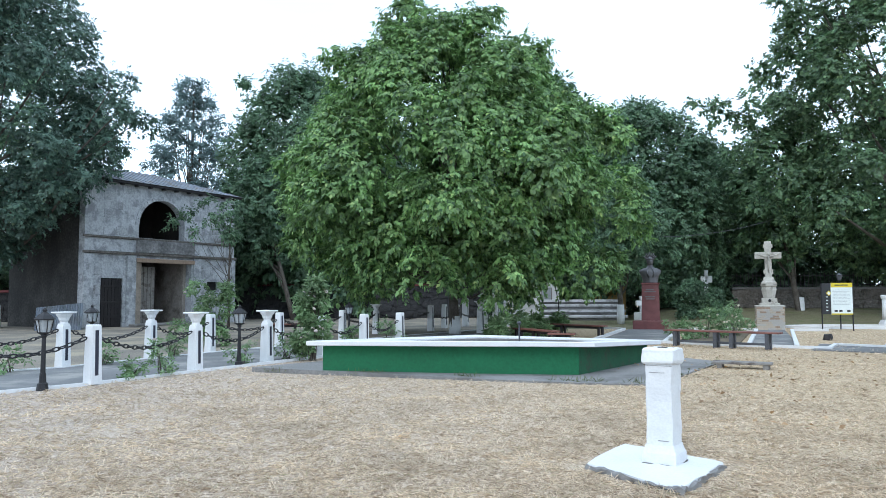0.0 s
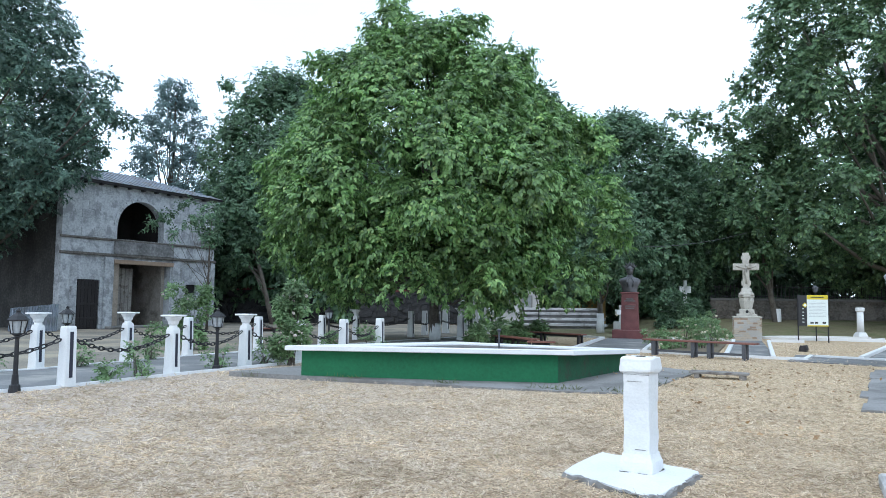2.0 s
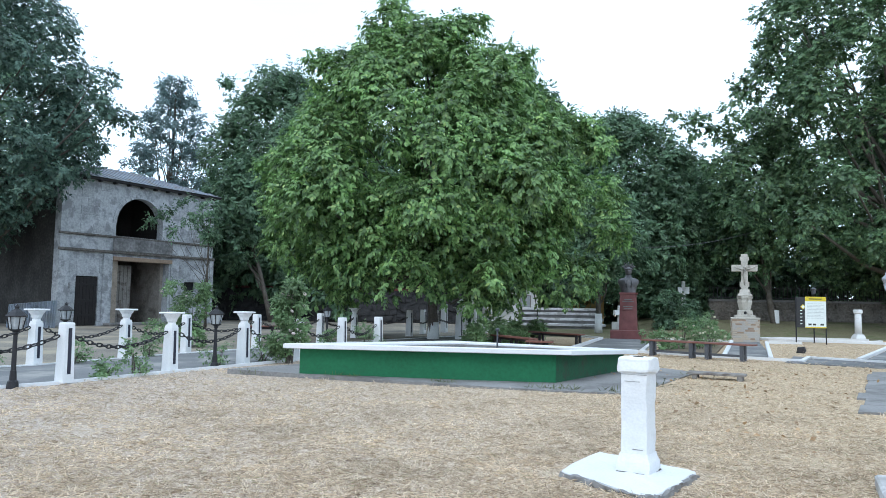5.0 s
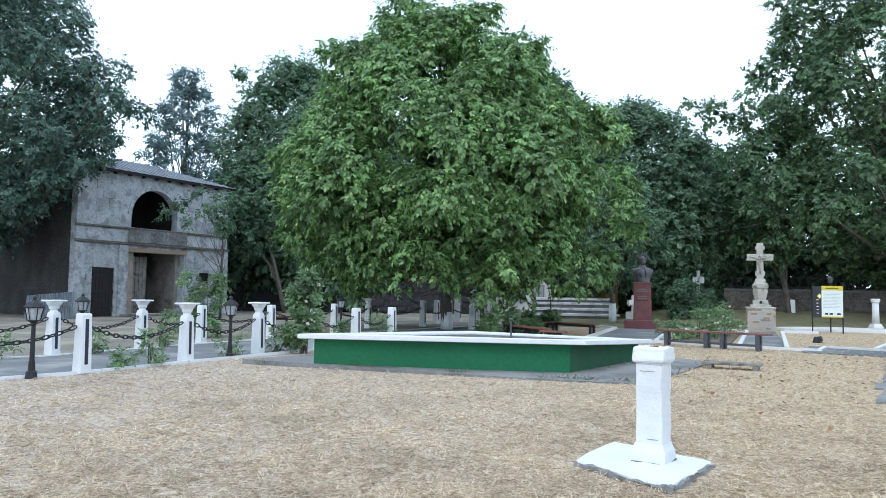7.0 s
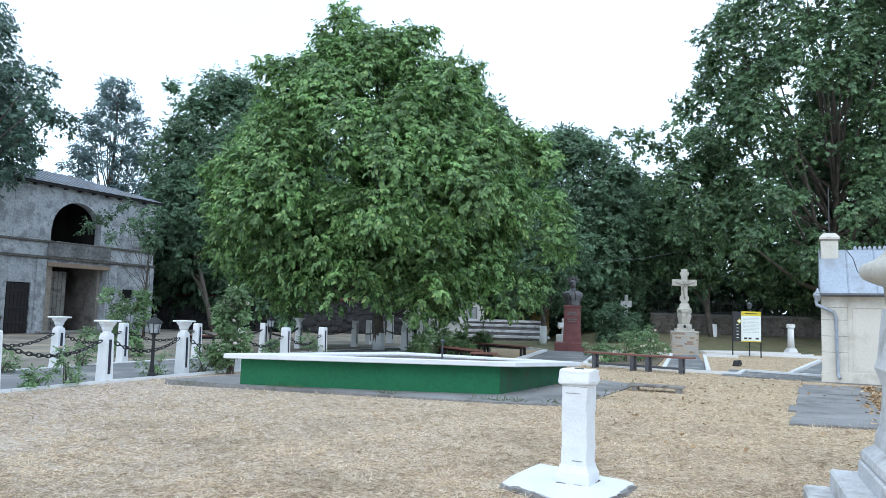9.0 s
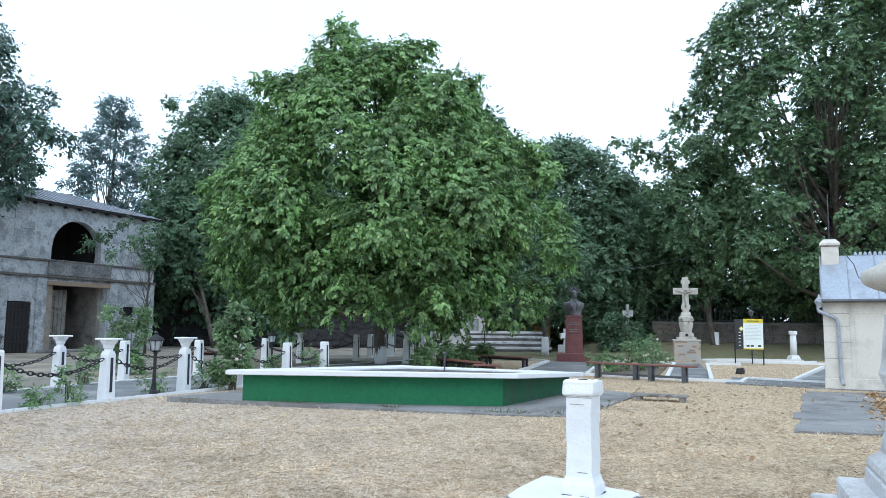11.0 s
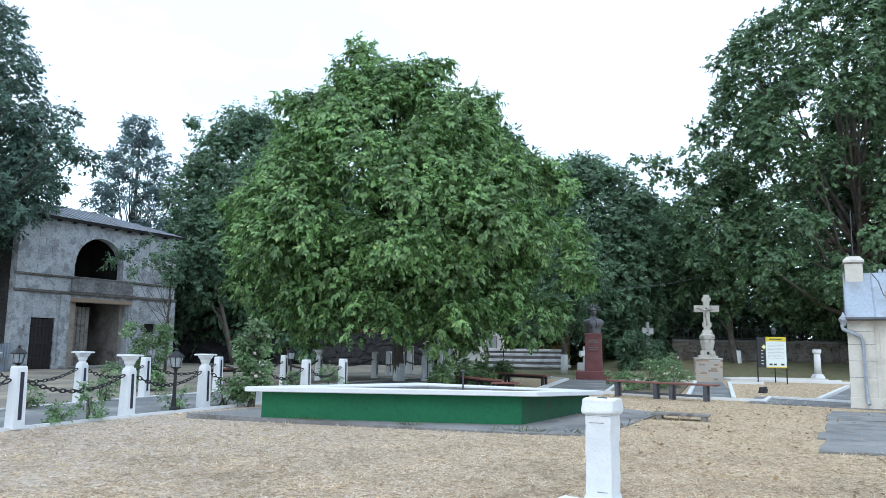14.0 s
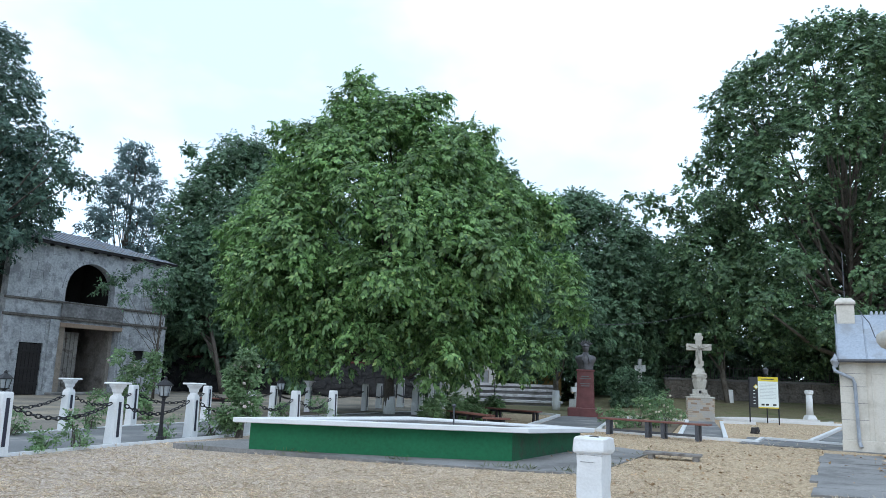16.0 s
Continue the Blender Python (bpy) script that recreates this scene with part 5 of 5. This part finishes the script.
# ------------------------------------------------------------------ benches, tables, planks
def bench():
    t = thing("bench", pose(7.24, 23.77, 0, 0, 0, math.degrees(math.atan2(-2.35, 2.5))), "long plank bench with red-brown seat and grey steel legs", "bench")
    part("seat_plank", jitter(bm_box(-0.1, -0.20, 0.47, 3.45, -0.01, 0.52, 0.006), 0.006), REDWOOD, t)
    part("seat_plank", jitter(bm_box(-0.1, 0.01, 0.47, 3.45, 0.20, 0.52, 0.006), 0.006), REDWOOD, t)
    for x in (0.25, 1.55, 2.05, 3.1):
        part("leg", bm_box(x - 0.05, -0.16, 0, x + 0.05, -0.06, 0.47, 0.005), STEELGREY, t)
        part("leg", bm_box(x - 0.05, 0.06, 0, x + 0.05, 0.16, 0.47, 0.005), STEELGREY, t)
    part("stretcher", bm_box(0.2, -0.03, 0.12, 3.15, 0.03, 0.19, 0.005), STEELGREY, t)


bench()


def table(x, y, rz, length, width, h, label, name="table"):
    t = thing(name, pose(x, y, 0, 0, 0, rz), label, "table" if name == "table" else "bench")
    n = max(2, round(width / 0.17))
    for k in range(n):
        part("plank", bm_box(0, k * width / n + 0.005, h - 0.05, length, (k + 1) * width / n - 0.005, h, 0.005), REDWOOD, t)
    for px in (0.15, length / 2, length - 0.25):
        for py in (0.04, width - 0.12):
            part("leg", bm_box(px, py, 0, px + 0.09, py + 0.08, h - 0.05, 0.004), DARKWOOD, t)
    part("rail", bm_box(0.2, width / 2 - 0.03, h - 0.14, length - 0.2, width / 2 + 0.03, h - 0.05), DARKWOOD, t)


table(3.35, 31.7, -53.5, 4.45, 0.36, 0.46, "long red-brown plank bench under the walnut tree", "bench")
table(2.45, 26.6, -68, 2.75, 0.36, 0.46, "plain red-brown plank bench behind the basin", "bench")
table(3.2, 22.9, -14, 0.85, 0.42, 0.44, "short red-brown plank seat behind the basin", "bench")
table(-6.6, 26.6, 10, 2.3, 0.4, 0.62, "dark plank bench behind the chain posts", "bench")

pl = thing("plank_bench", pose(5.9, 16.35, 0, 0, 0, -28), "low weathered grey plank lying on blocks in the grass", "bench")
for k in range(2):
    part("plank", jitter(bm_box(0, 0.22 * k, 0.10, 1.22, 0.22 * k + 0.2, 0.15, 0.008), 0.012, 4, k), GREYWOOD, pl)
for x in (0.1, 1.04):
    part("block", jitter(bm_box(x, 0.02, -0.01, x + 0.12, 0.36, 0.10, 0.01), 0.01), GREYWOOD, pl)
st = jitter(bm_loft([(0, 0.17), (0.1, 0.16), (0.22, 0.12)], 9), 0.05, 6)
ob = tagged(part("stump", st, DARKWOOD), "small dark broken stump in the dry grass", "stump")
ob.matrix_basis = pose(13.6, 26.2, -0.01)

# ------------------------------------------------------------------ far white steps and house
steps = thing("terrace_steps", pose(6.5, 47.6, 0, 0, 0, -2), "long white concrete steps behind the trees", "steps")
for k, (z0, z1) in enumerate(((0.0, 0.34), (0.34, 0.68), (0.68, 1.04), (1.04, 1.34))):
    # darker concrete paints the shadow below each overhanging tread
    part("riser", bm_box(0.0, 0.6 * k, z0, 5.2, 3.4, z1 - 0.16, 0.01), CONCRETE, steps, "grey riser, shadow under the tread put into its colour")
    part("tread", jitter(bm_box(-0.1, 0.6 * k - 0.16, z1 - 0.16, 5.3, 3.4, z1, 0.02), 0.012), GREYSTONE, steps, "pale grey overhanging tread")
part("handrail", bm_tube([(0.9, -0.1, 0), (0.9, -0.1, 1.2), (0.9, 2.4, 2.6)], 0.03, 6), BLACK, steps)
hs = thing("far_house", pose(5.0, 54.0, 0, 0, 0, -6), "pale house with an ochre wall glimpsed through the trees", "building")
part("wall", bm_box(0, 0, 0, 3.4, 5, 3.0), LIMEWASH, hs)
part("side_wing", bm_box(5.6, 0.2, 0, 8.2, 5, 2.6), surface("ochre_wall", [(0.4, 0.26, 0.1), (0.56, 0.4, 0.18)], 0.9, 1, 12, 0.3), hs, "ochre side wing")
part("roof", bm_prism([(-0.3, -0.3), (8.5, -0.3), (8.5, 5.3), (-0.3, 5.3)], 3.0, 3.25), ROOFTIN, hs)
for x in (0.7, 2.1):
    wd = part("window", bm_box(x, -0.03, 1.2, x + 0.8, 0.04, 2.2), GREYWOOD, hs)
    part("pane", bm_box(x + 0.06, -0.045, 1.26, x + 0.74, -0.031, 2.14), GLASS, wd)

# ------------------------------------------------------------------ far column in its kerb ring
col = thing("column", pose(22.6, 37.7, 0), "short white painted column on a square foot", "column")
part("foot", bm_loft([(0, 0.25), (0.14, 0.25), (0.32, 0.18)], 4), LIMEWASH, col)
part("shaft", bm_loft([(0.3, 0.175), (1.4, 0.155)], 16), LIMEWASH, col, smooth=True)
part("cap", bm_loft([(1.38, 0.17), (1.42, 0.21), (1.56, 0.22), (1.6, 0.18)], 16), LIMEWASH, col)
ring = [(19.8 + 2.9 * math.cos(a), 36.2 + 1.5 * math.sin(a)) for a in [radians(20 + 320 * k / 22) for k in range(23)]]
tagged(part("kerb", strip(ring, 0.16, -0.02, 0.11), WHITE), "whitewashed kerb ring round the column bed", "kerb", kind="structure")
tagged(part("kerb", strip([(20.0, 34.4), (24.5, 32.0), (28, 30.5)], 0.16, -0.02, 0.11), WHITE), "whitewashed far kerb", "kerb", kind="structure")
tagged(part("path", bm_prism([(13.5, 22.3), (15.0, 21.0), (22.6, 29.0), (19.8, 30.5)], -0.05, 0.032), ASPHALT), "grey asphalt path rising behind the small building", "path", kind="structure")
tagged(part("kerb", strip([(13.4, 22.35), (19.6, 30.5)], 0.14, -0.02, 0.11), WHITE), "whitewashed kerb of the rear path", "kerb", kind="structure")


# ------------------------------------------------------------------ small cream building
def chapel():
    t = thing("chapel", pose(12.76, 19.68, 0, 0, 0, -32), "small cream-rendered building with a grey metal roof and chimney", "building")
    W, D, H = 6.0, 2.5, 2.42
    wall = bmesh.new()
    bm_box(0, 0, 0.0, W, 0.35, H, 0, wall)
    bm_box(0, 0.35, 0, 0.35, D, H, 0, wall)
    bm_box(W - 0.35, 0.35, 0, W, D, H, 0, wall)
    bm_box(0.35, D - 0.35, 0, W - 0.35, D, H, 0, wall)
    bmesh.ops.remove_doubles(wall, verts=wall.verts, dist=0.001)
    part("wall", wall, CREAM, t)
    part("plinth", bm_box(-0.05, -0.06, 0, W, 0.0, 0.32, 0.015), CREAM, t)
    part("corner_pier", bm_box(-0.03, -0.045, 0.32, 0.62, 0.0, H, 0.008), CREAM, t)
    for z in (0.85, 1.3, 1.75, 2.1):
        part("joint", bm_box(-0.034, -0.05, z, 0.62, -0.043, z + 0.012), CONCRETE, t)
    for a in ((0.74, 0.32, 0.78, 2.14), (0.78, 2.10, 5.4, 2.14)):
        part("panel_moulding", bm_box(a[0], -0.025, a[1], a[2], 0.0, a[3], 0.004), CREAM, t, "raised panel border")
    part("cornice", bm_box(-0.08, -0.1, H - 0.03, W, 0.1, H + 0.07, 0.012), CREAM, t)
    roof = bmesh.new()
    a = [roof.verts.new(v) for v in ((-0.06, -0.22, H + 0.06), (W, -0.22, H + 0.06), (W, D / 2, H + 1.42), (-0.06, D / 2, H + 1.42), (W, D + 0.2, H + 0.06), (-0.06, D + 0.2, H + 0.06))]
    for q in ((0, 1, 2, 3), (3, 2, 4, 5), (0, 3, 5), (1, 4, 2), (0, 5, 4, 1)):
        roof.faces.new([a[i] for i in q])
    rf = part("roof", roof, TIN, t, "pale grey seamed sheet roof")
    for k in range(9):
        x = -0.04 + 0.7 * k
        part("seam", bm_tube([(x, -0.22, H + 0.08), (x, D / 2, H + 1.44)], 0.018, 4), TIN, rf)
    for k in range(40):
        part("ridge_crest", bm_loft([(H + 1.42, 0.05, 0.02), (H + 1.50, 0.035, 0.015), (H + 1.53, 0.01, 0.01)], 6, centre=(0.9 + 0.125 * k, D / 2)), TIN, rf)
    part("gutter", bm_tube([(-0.15, -0.26, H + 0.03), (W, -0.26, H + 0.06)], 0.05, 8), STEELGREY, t)
    part("hopper", bm_loft([(H - 0.16, 0.05), (H - 0.1, 0.07), (H + 0.0, 0.12), (H + 0.03, 0.12), (H + 0.12, 0.05), (H + 0.22, 0.01)], 8, centre=(-0.12, -0.2)), TIN, t, "grey rainwater hopper")
    part("downpipe", bm_tube([(-0.16, -0.2, H - 0.12), (-0.14, -0.2, H - 0.25), (0.28, -0.14, H - 0.45), (0.33, -0.12, H - 0.6), (0.36, -0.12, 0.28), (0.40, -0.2, 0.14)], 0.05, 10), TIN, t, "grey sheet-metal downpipe")
    ch = part("chimney", bm_box(0.0, 0.95, H + 0.9, 0.46, 1.4, H + 1.72, 0.01), CREAM, t, "cream chimney")
    part("chimney_band", bm_box(-0.03, 0.92, H + 1.68, 0.49, 1.43, H + 1.72, 0.008), GREYWOOD, ch)
    part("chimney_cap", bm_loft([(H + 1.72, 0.27, 0.27), (H + 1.78, 0.27, 0.27), (H + 1.9, 0.16, 0.16)], 4, centre=(0.23, 1.175)), CREAM, ch)
    part("rod", bm_tube([(0.23, 1.17, H + 1.85), (0.23, 1.17, H + 3.3)], 0.014, 5), STEELGREY, ch, "thin lightning rod")
    part("cable", bm_tube([(0.55, 0.6, H + 1.5), (0.8, 0.4, H + 1.1), (0.9, 0.2, H + 0.7), (1.3, 0.0, H + 0.45)], 0.014, 5), STEELGREY, t, "loose cable over the roof")


chapel()

# ------------------------------------------------------------------ near stone monument
mon = thing("monument", pose(4.56, 5.33, 0, 0, 0, -27), "pale grey stone monument on steps with a bulging capital", "monument")
part("step", jitter(bm_box(-1.0, -1.0, -0.02, 1.0, 1.0, 0.115, 0.02), 0.006), GREYSTONE, mon)
part("step", jitter(bm_box(-0.80, -0.80, 0.11, 0.80, 0.80, 0.31, 0.02), 0.006), GREYSTONE, mon)
part("plinth", bm_box(-0.60, -0.60, 0.30, 0.60, 0.60, 0.45, 0.015), GREYSTONE, mon)
part("torus", bm_loft([(0.44, 0.57), (0.48, 0.585), (0.53, 0.575), (0.57, 0.53), (0.60, 0.49), (0.70, 0.48), (0.80, 0.44)], 4), GREYSTONE, mon)
part("shaft", bm_loft([(0.78, 0.46), (0.9, 0.44), (1.1, 0.43), (1.25, 0.48), (1.32, 0.46), (1.75, 0.42)], 4), GREYSTONE, mon)
part("capital", bm_loft([(1.72, 0.45), (1.92, 0.47), (1.95, 0.55), (1.98, 0.61), (2.02, 0.64), (2.08, 0.64), (2.11, 0.60), (2.14, 0.53), (2.2, 0.46), (2.35, 0.41), (2.62, 0.38)], 20), SANDSTONE, mon, "rounded bulging limestone capital", True)
part("upper_shaft", bm_loft([(2.6, 0.36), (2.8, 0.33), (4.2, 0.28)], 4), SANDSTONE, mon)

# ------------------------------------------------------------------ paving, litter and grass
pv = tagged(new("paving"), "grey stone paving slabs in front of the small building", "paving", kind="structure")
rngp = random.Random(5)
for row in range(9):
    f0, f1 = row / 9, (row + 1) / 9 - 0.006
    for c in range(1):
        def at(f, s):
            a = Vector((6.7, 11.25)).lerp(Vector((11.6, 18.8)), f)
            b = Vector((8.1, 10.8)).lerp(Vector((13.0, 18.35)), f)
            return tuple(a.lerp(b, s))
        s0, s1 = (rngp.uniform(-0.06, 0.05), rngp.uniform(0.95, 1.05))
        part("slab", jitter(bm_prism([at(f0, s0), at(f0, s1), at(f1, s1), at(f1, s0)], -0.03, 0.03 + rngp.uniform(-0.008, 0.012), bevel=0.006), 0.01, 3, row), CONCRETE, pv)
for row in range(8):
    x, y = 8.65 + row * 0.56, 10.9 + row * 0.9
    part("slab", jitter(bm_prism([(x, y), (x + 1.4, y - 0.6), (x + 1.94, y + 0.27), (x + 0.54, y + 0.88)], -0.03, 0.03, bevel=0.006), 0.01, 3, row + 20), CONCRETE, pv)

DRYLEAF = leaf_material("fallen_leaf", (0.22, 0.13, 0.06), (0.42, 0.27, 0.14), (0.6, 0.5, 0.36), 0.1)


def scatter(name, seed, count, area, length, width, lift, material, label, category, upright=0.4, bundle=1):
    """Small blades or leaves strewn over the ground, singly or in bundles that lie one way."""
    rng = np.random.default_rng(seed)
    pts = np.repeat(area(rng, count // bundle), bundle, axis=0)
    n = len(pts)
    spread = length * (0.35 if bundle > 1 else 0)
    pts = pts + rng.normal(size=(n, 2)) * spread
    c = np.column_stack([pts, rng.uniform(0.0, lift, n)])
    lie = np.repeat(rng.normal(size=(n // bundle, 2)), bundle, axis=0) + rng.normal(size=(n, 2)) * (0.45 if bundle > 1 else 0)
    rise = np.repeat(np.abs(rng.normal(size=n // bundle)), bundle) * upright
    ax = np.column_stack([lie, rise])
    nr = np.column_stack([rng.normal(size=(n, 2)) * 0.5, np.ones(n)])
    me = leaf_mesh(name, c, nr, ax, length * rng.uniform(0.5, 1.4, n), width * rng.uniform(0.6, 1.3, n), material, 0.08)
    return tagged(new(name, me), label, category, kind="stuff")


def lawn_area(rng, n):
    """Denser near the viewer, a little uneven; clear of paths, basin and slabs."""
    out = []
    for block in range(40):
        d = 4.6 * (36 / 4.6) ** rng.random(n // 10)
        a = rng.uniform(-0.75, 0.9, n // 10)
        x, y = d * np.sin(a), d * np.cos(a)
        wide = rng.random(n // 10) < 0.25
        x, y = np.where(wide, rng.uniform(-14, 16, n // 10), x), np.where(wide, rng.uniform(-14, 13, n // 10), y)
        keep = np.sin(x * 2.1 + np.sin(y * 1.3) * 2) * np.sin(y * 1.7 + x) + rng.normal(size=len(x)) * 1.2 > -1.1
        keep &= ~((x > -4.1) & (x < 6.4) & (y > 14.3 - 0.32 * x - 0.2) & (y < 19) & (x < 3.75 + (y - 13.15) * 0.64))
        kx = np.array([p[0] for p in NEAR_KERB])
        ky = np.array([p[1] for p in NEAR_KERB])
        keep &= ~((x > 6.6 + (y - 11.2) * 0.65) & (x < 8.3 + (y - 11) * 0.66) & (y > 11))
        keep &= (y < 24.9 - (x - 7.4) * 0.78) | (x < 5.4) | (x > 11.0 + (y - 22.4) * 0.46)
        keep &= x > np.interp(y, ky, kx) + 0.12
        keep &= (np.abs(x - 1.98) + np.abs(y - 6.97)) > 0.9
        out.append(np.column_stack([x, y])[keep])
        if sum(map(len, out)) >= n:
            break
    return np.concatenate(out)[:n]


scatter("straw", 91, 215000, lawn_area, 0.085, 0.0075, 0.02, STRAWBLADE, "dry straw and cut grass lying in wisps on the lawn", "grass", 0.3, 5)
scatter("fallen_leaves", 92, 900, lambda r, n: np.column_stack([r.uniform(3.5, 12, n), r.uniform(6, 20, n)]), 0.08, 0.06, 0.03, DRYLEAF, "fallen brown leaves scattered over the lawn", "leaves", 0.2)
scatter("fallen_leaves", 93, 700, lambda r, n: (lambda f: np.column_stack([8.3 + 4.9 * f + r.normal(size=n) * 0.14, 11.1 + 7.3 * f + r.normal(size=n) * 0.14]))(r.random(n)), 0.09, 0.07, 0.04, DRYLEAF, "brown leaves gathered between the paving slabs", "leaves", 0.2)
GREENBLADE = leaf_material("green_blades", (0.07, 0.10, 0.03), (0.15, 0.18, 0.06), (0.3, 0.28, 0.12), 0.2)
scatter("weeds", 94, 330, lambda r, n: (lambda f, s: np.column_stack([np.where(s, -3.9 + 7.6 * f, 3.7 + 2.9 * f) + r.normal(size=n) * 0.09, np.where(s, 15.7 - 2.4 * f, 13.1 + 4.6 * f) + r.normal(size=n) * 0.08]))(np.array([0.04, 0.29, 0.33, 0.57, 0.8, 0.86, 0.97])[r.integers(0, 7, n)] + r.normal(size=n) * 0.014, r.random(n) < 0.85), 0.14, 0.012, 0.02, GREENBLADE, "tufts of green weed along the concrete apron", "weeds", 1.4)

# overhead cable across the far trees
cb = bm_tube([(8.0 + 0.9 * k, 45.0, 5.2 + 0.018 * (k - 6) ** 2) for k in range(22)], 0.018, 5)
tagged(part("overhead_cable", cb, STEELGREY), "thin cable slung between the far trees", "cable")
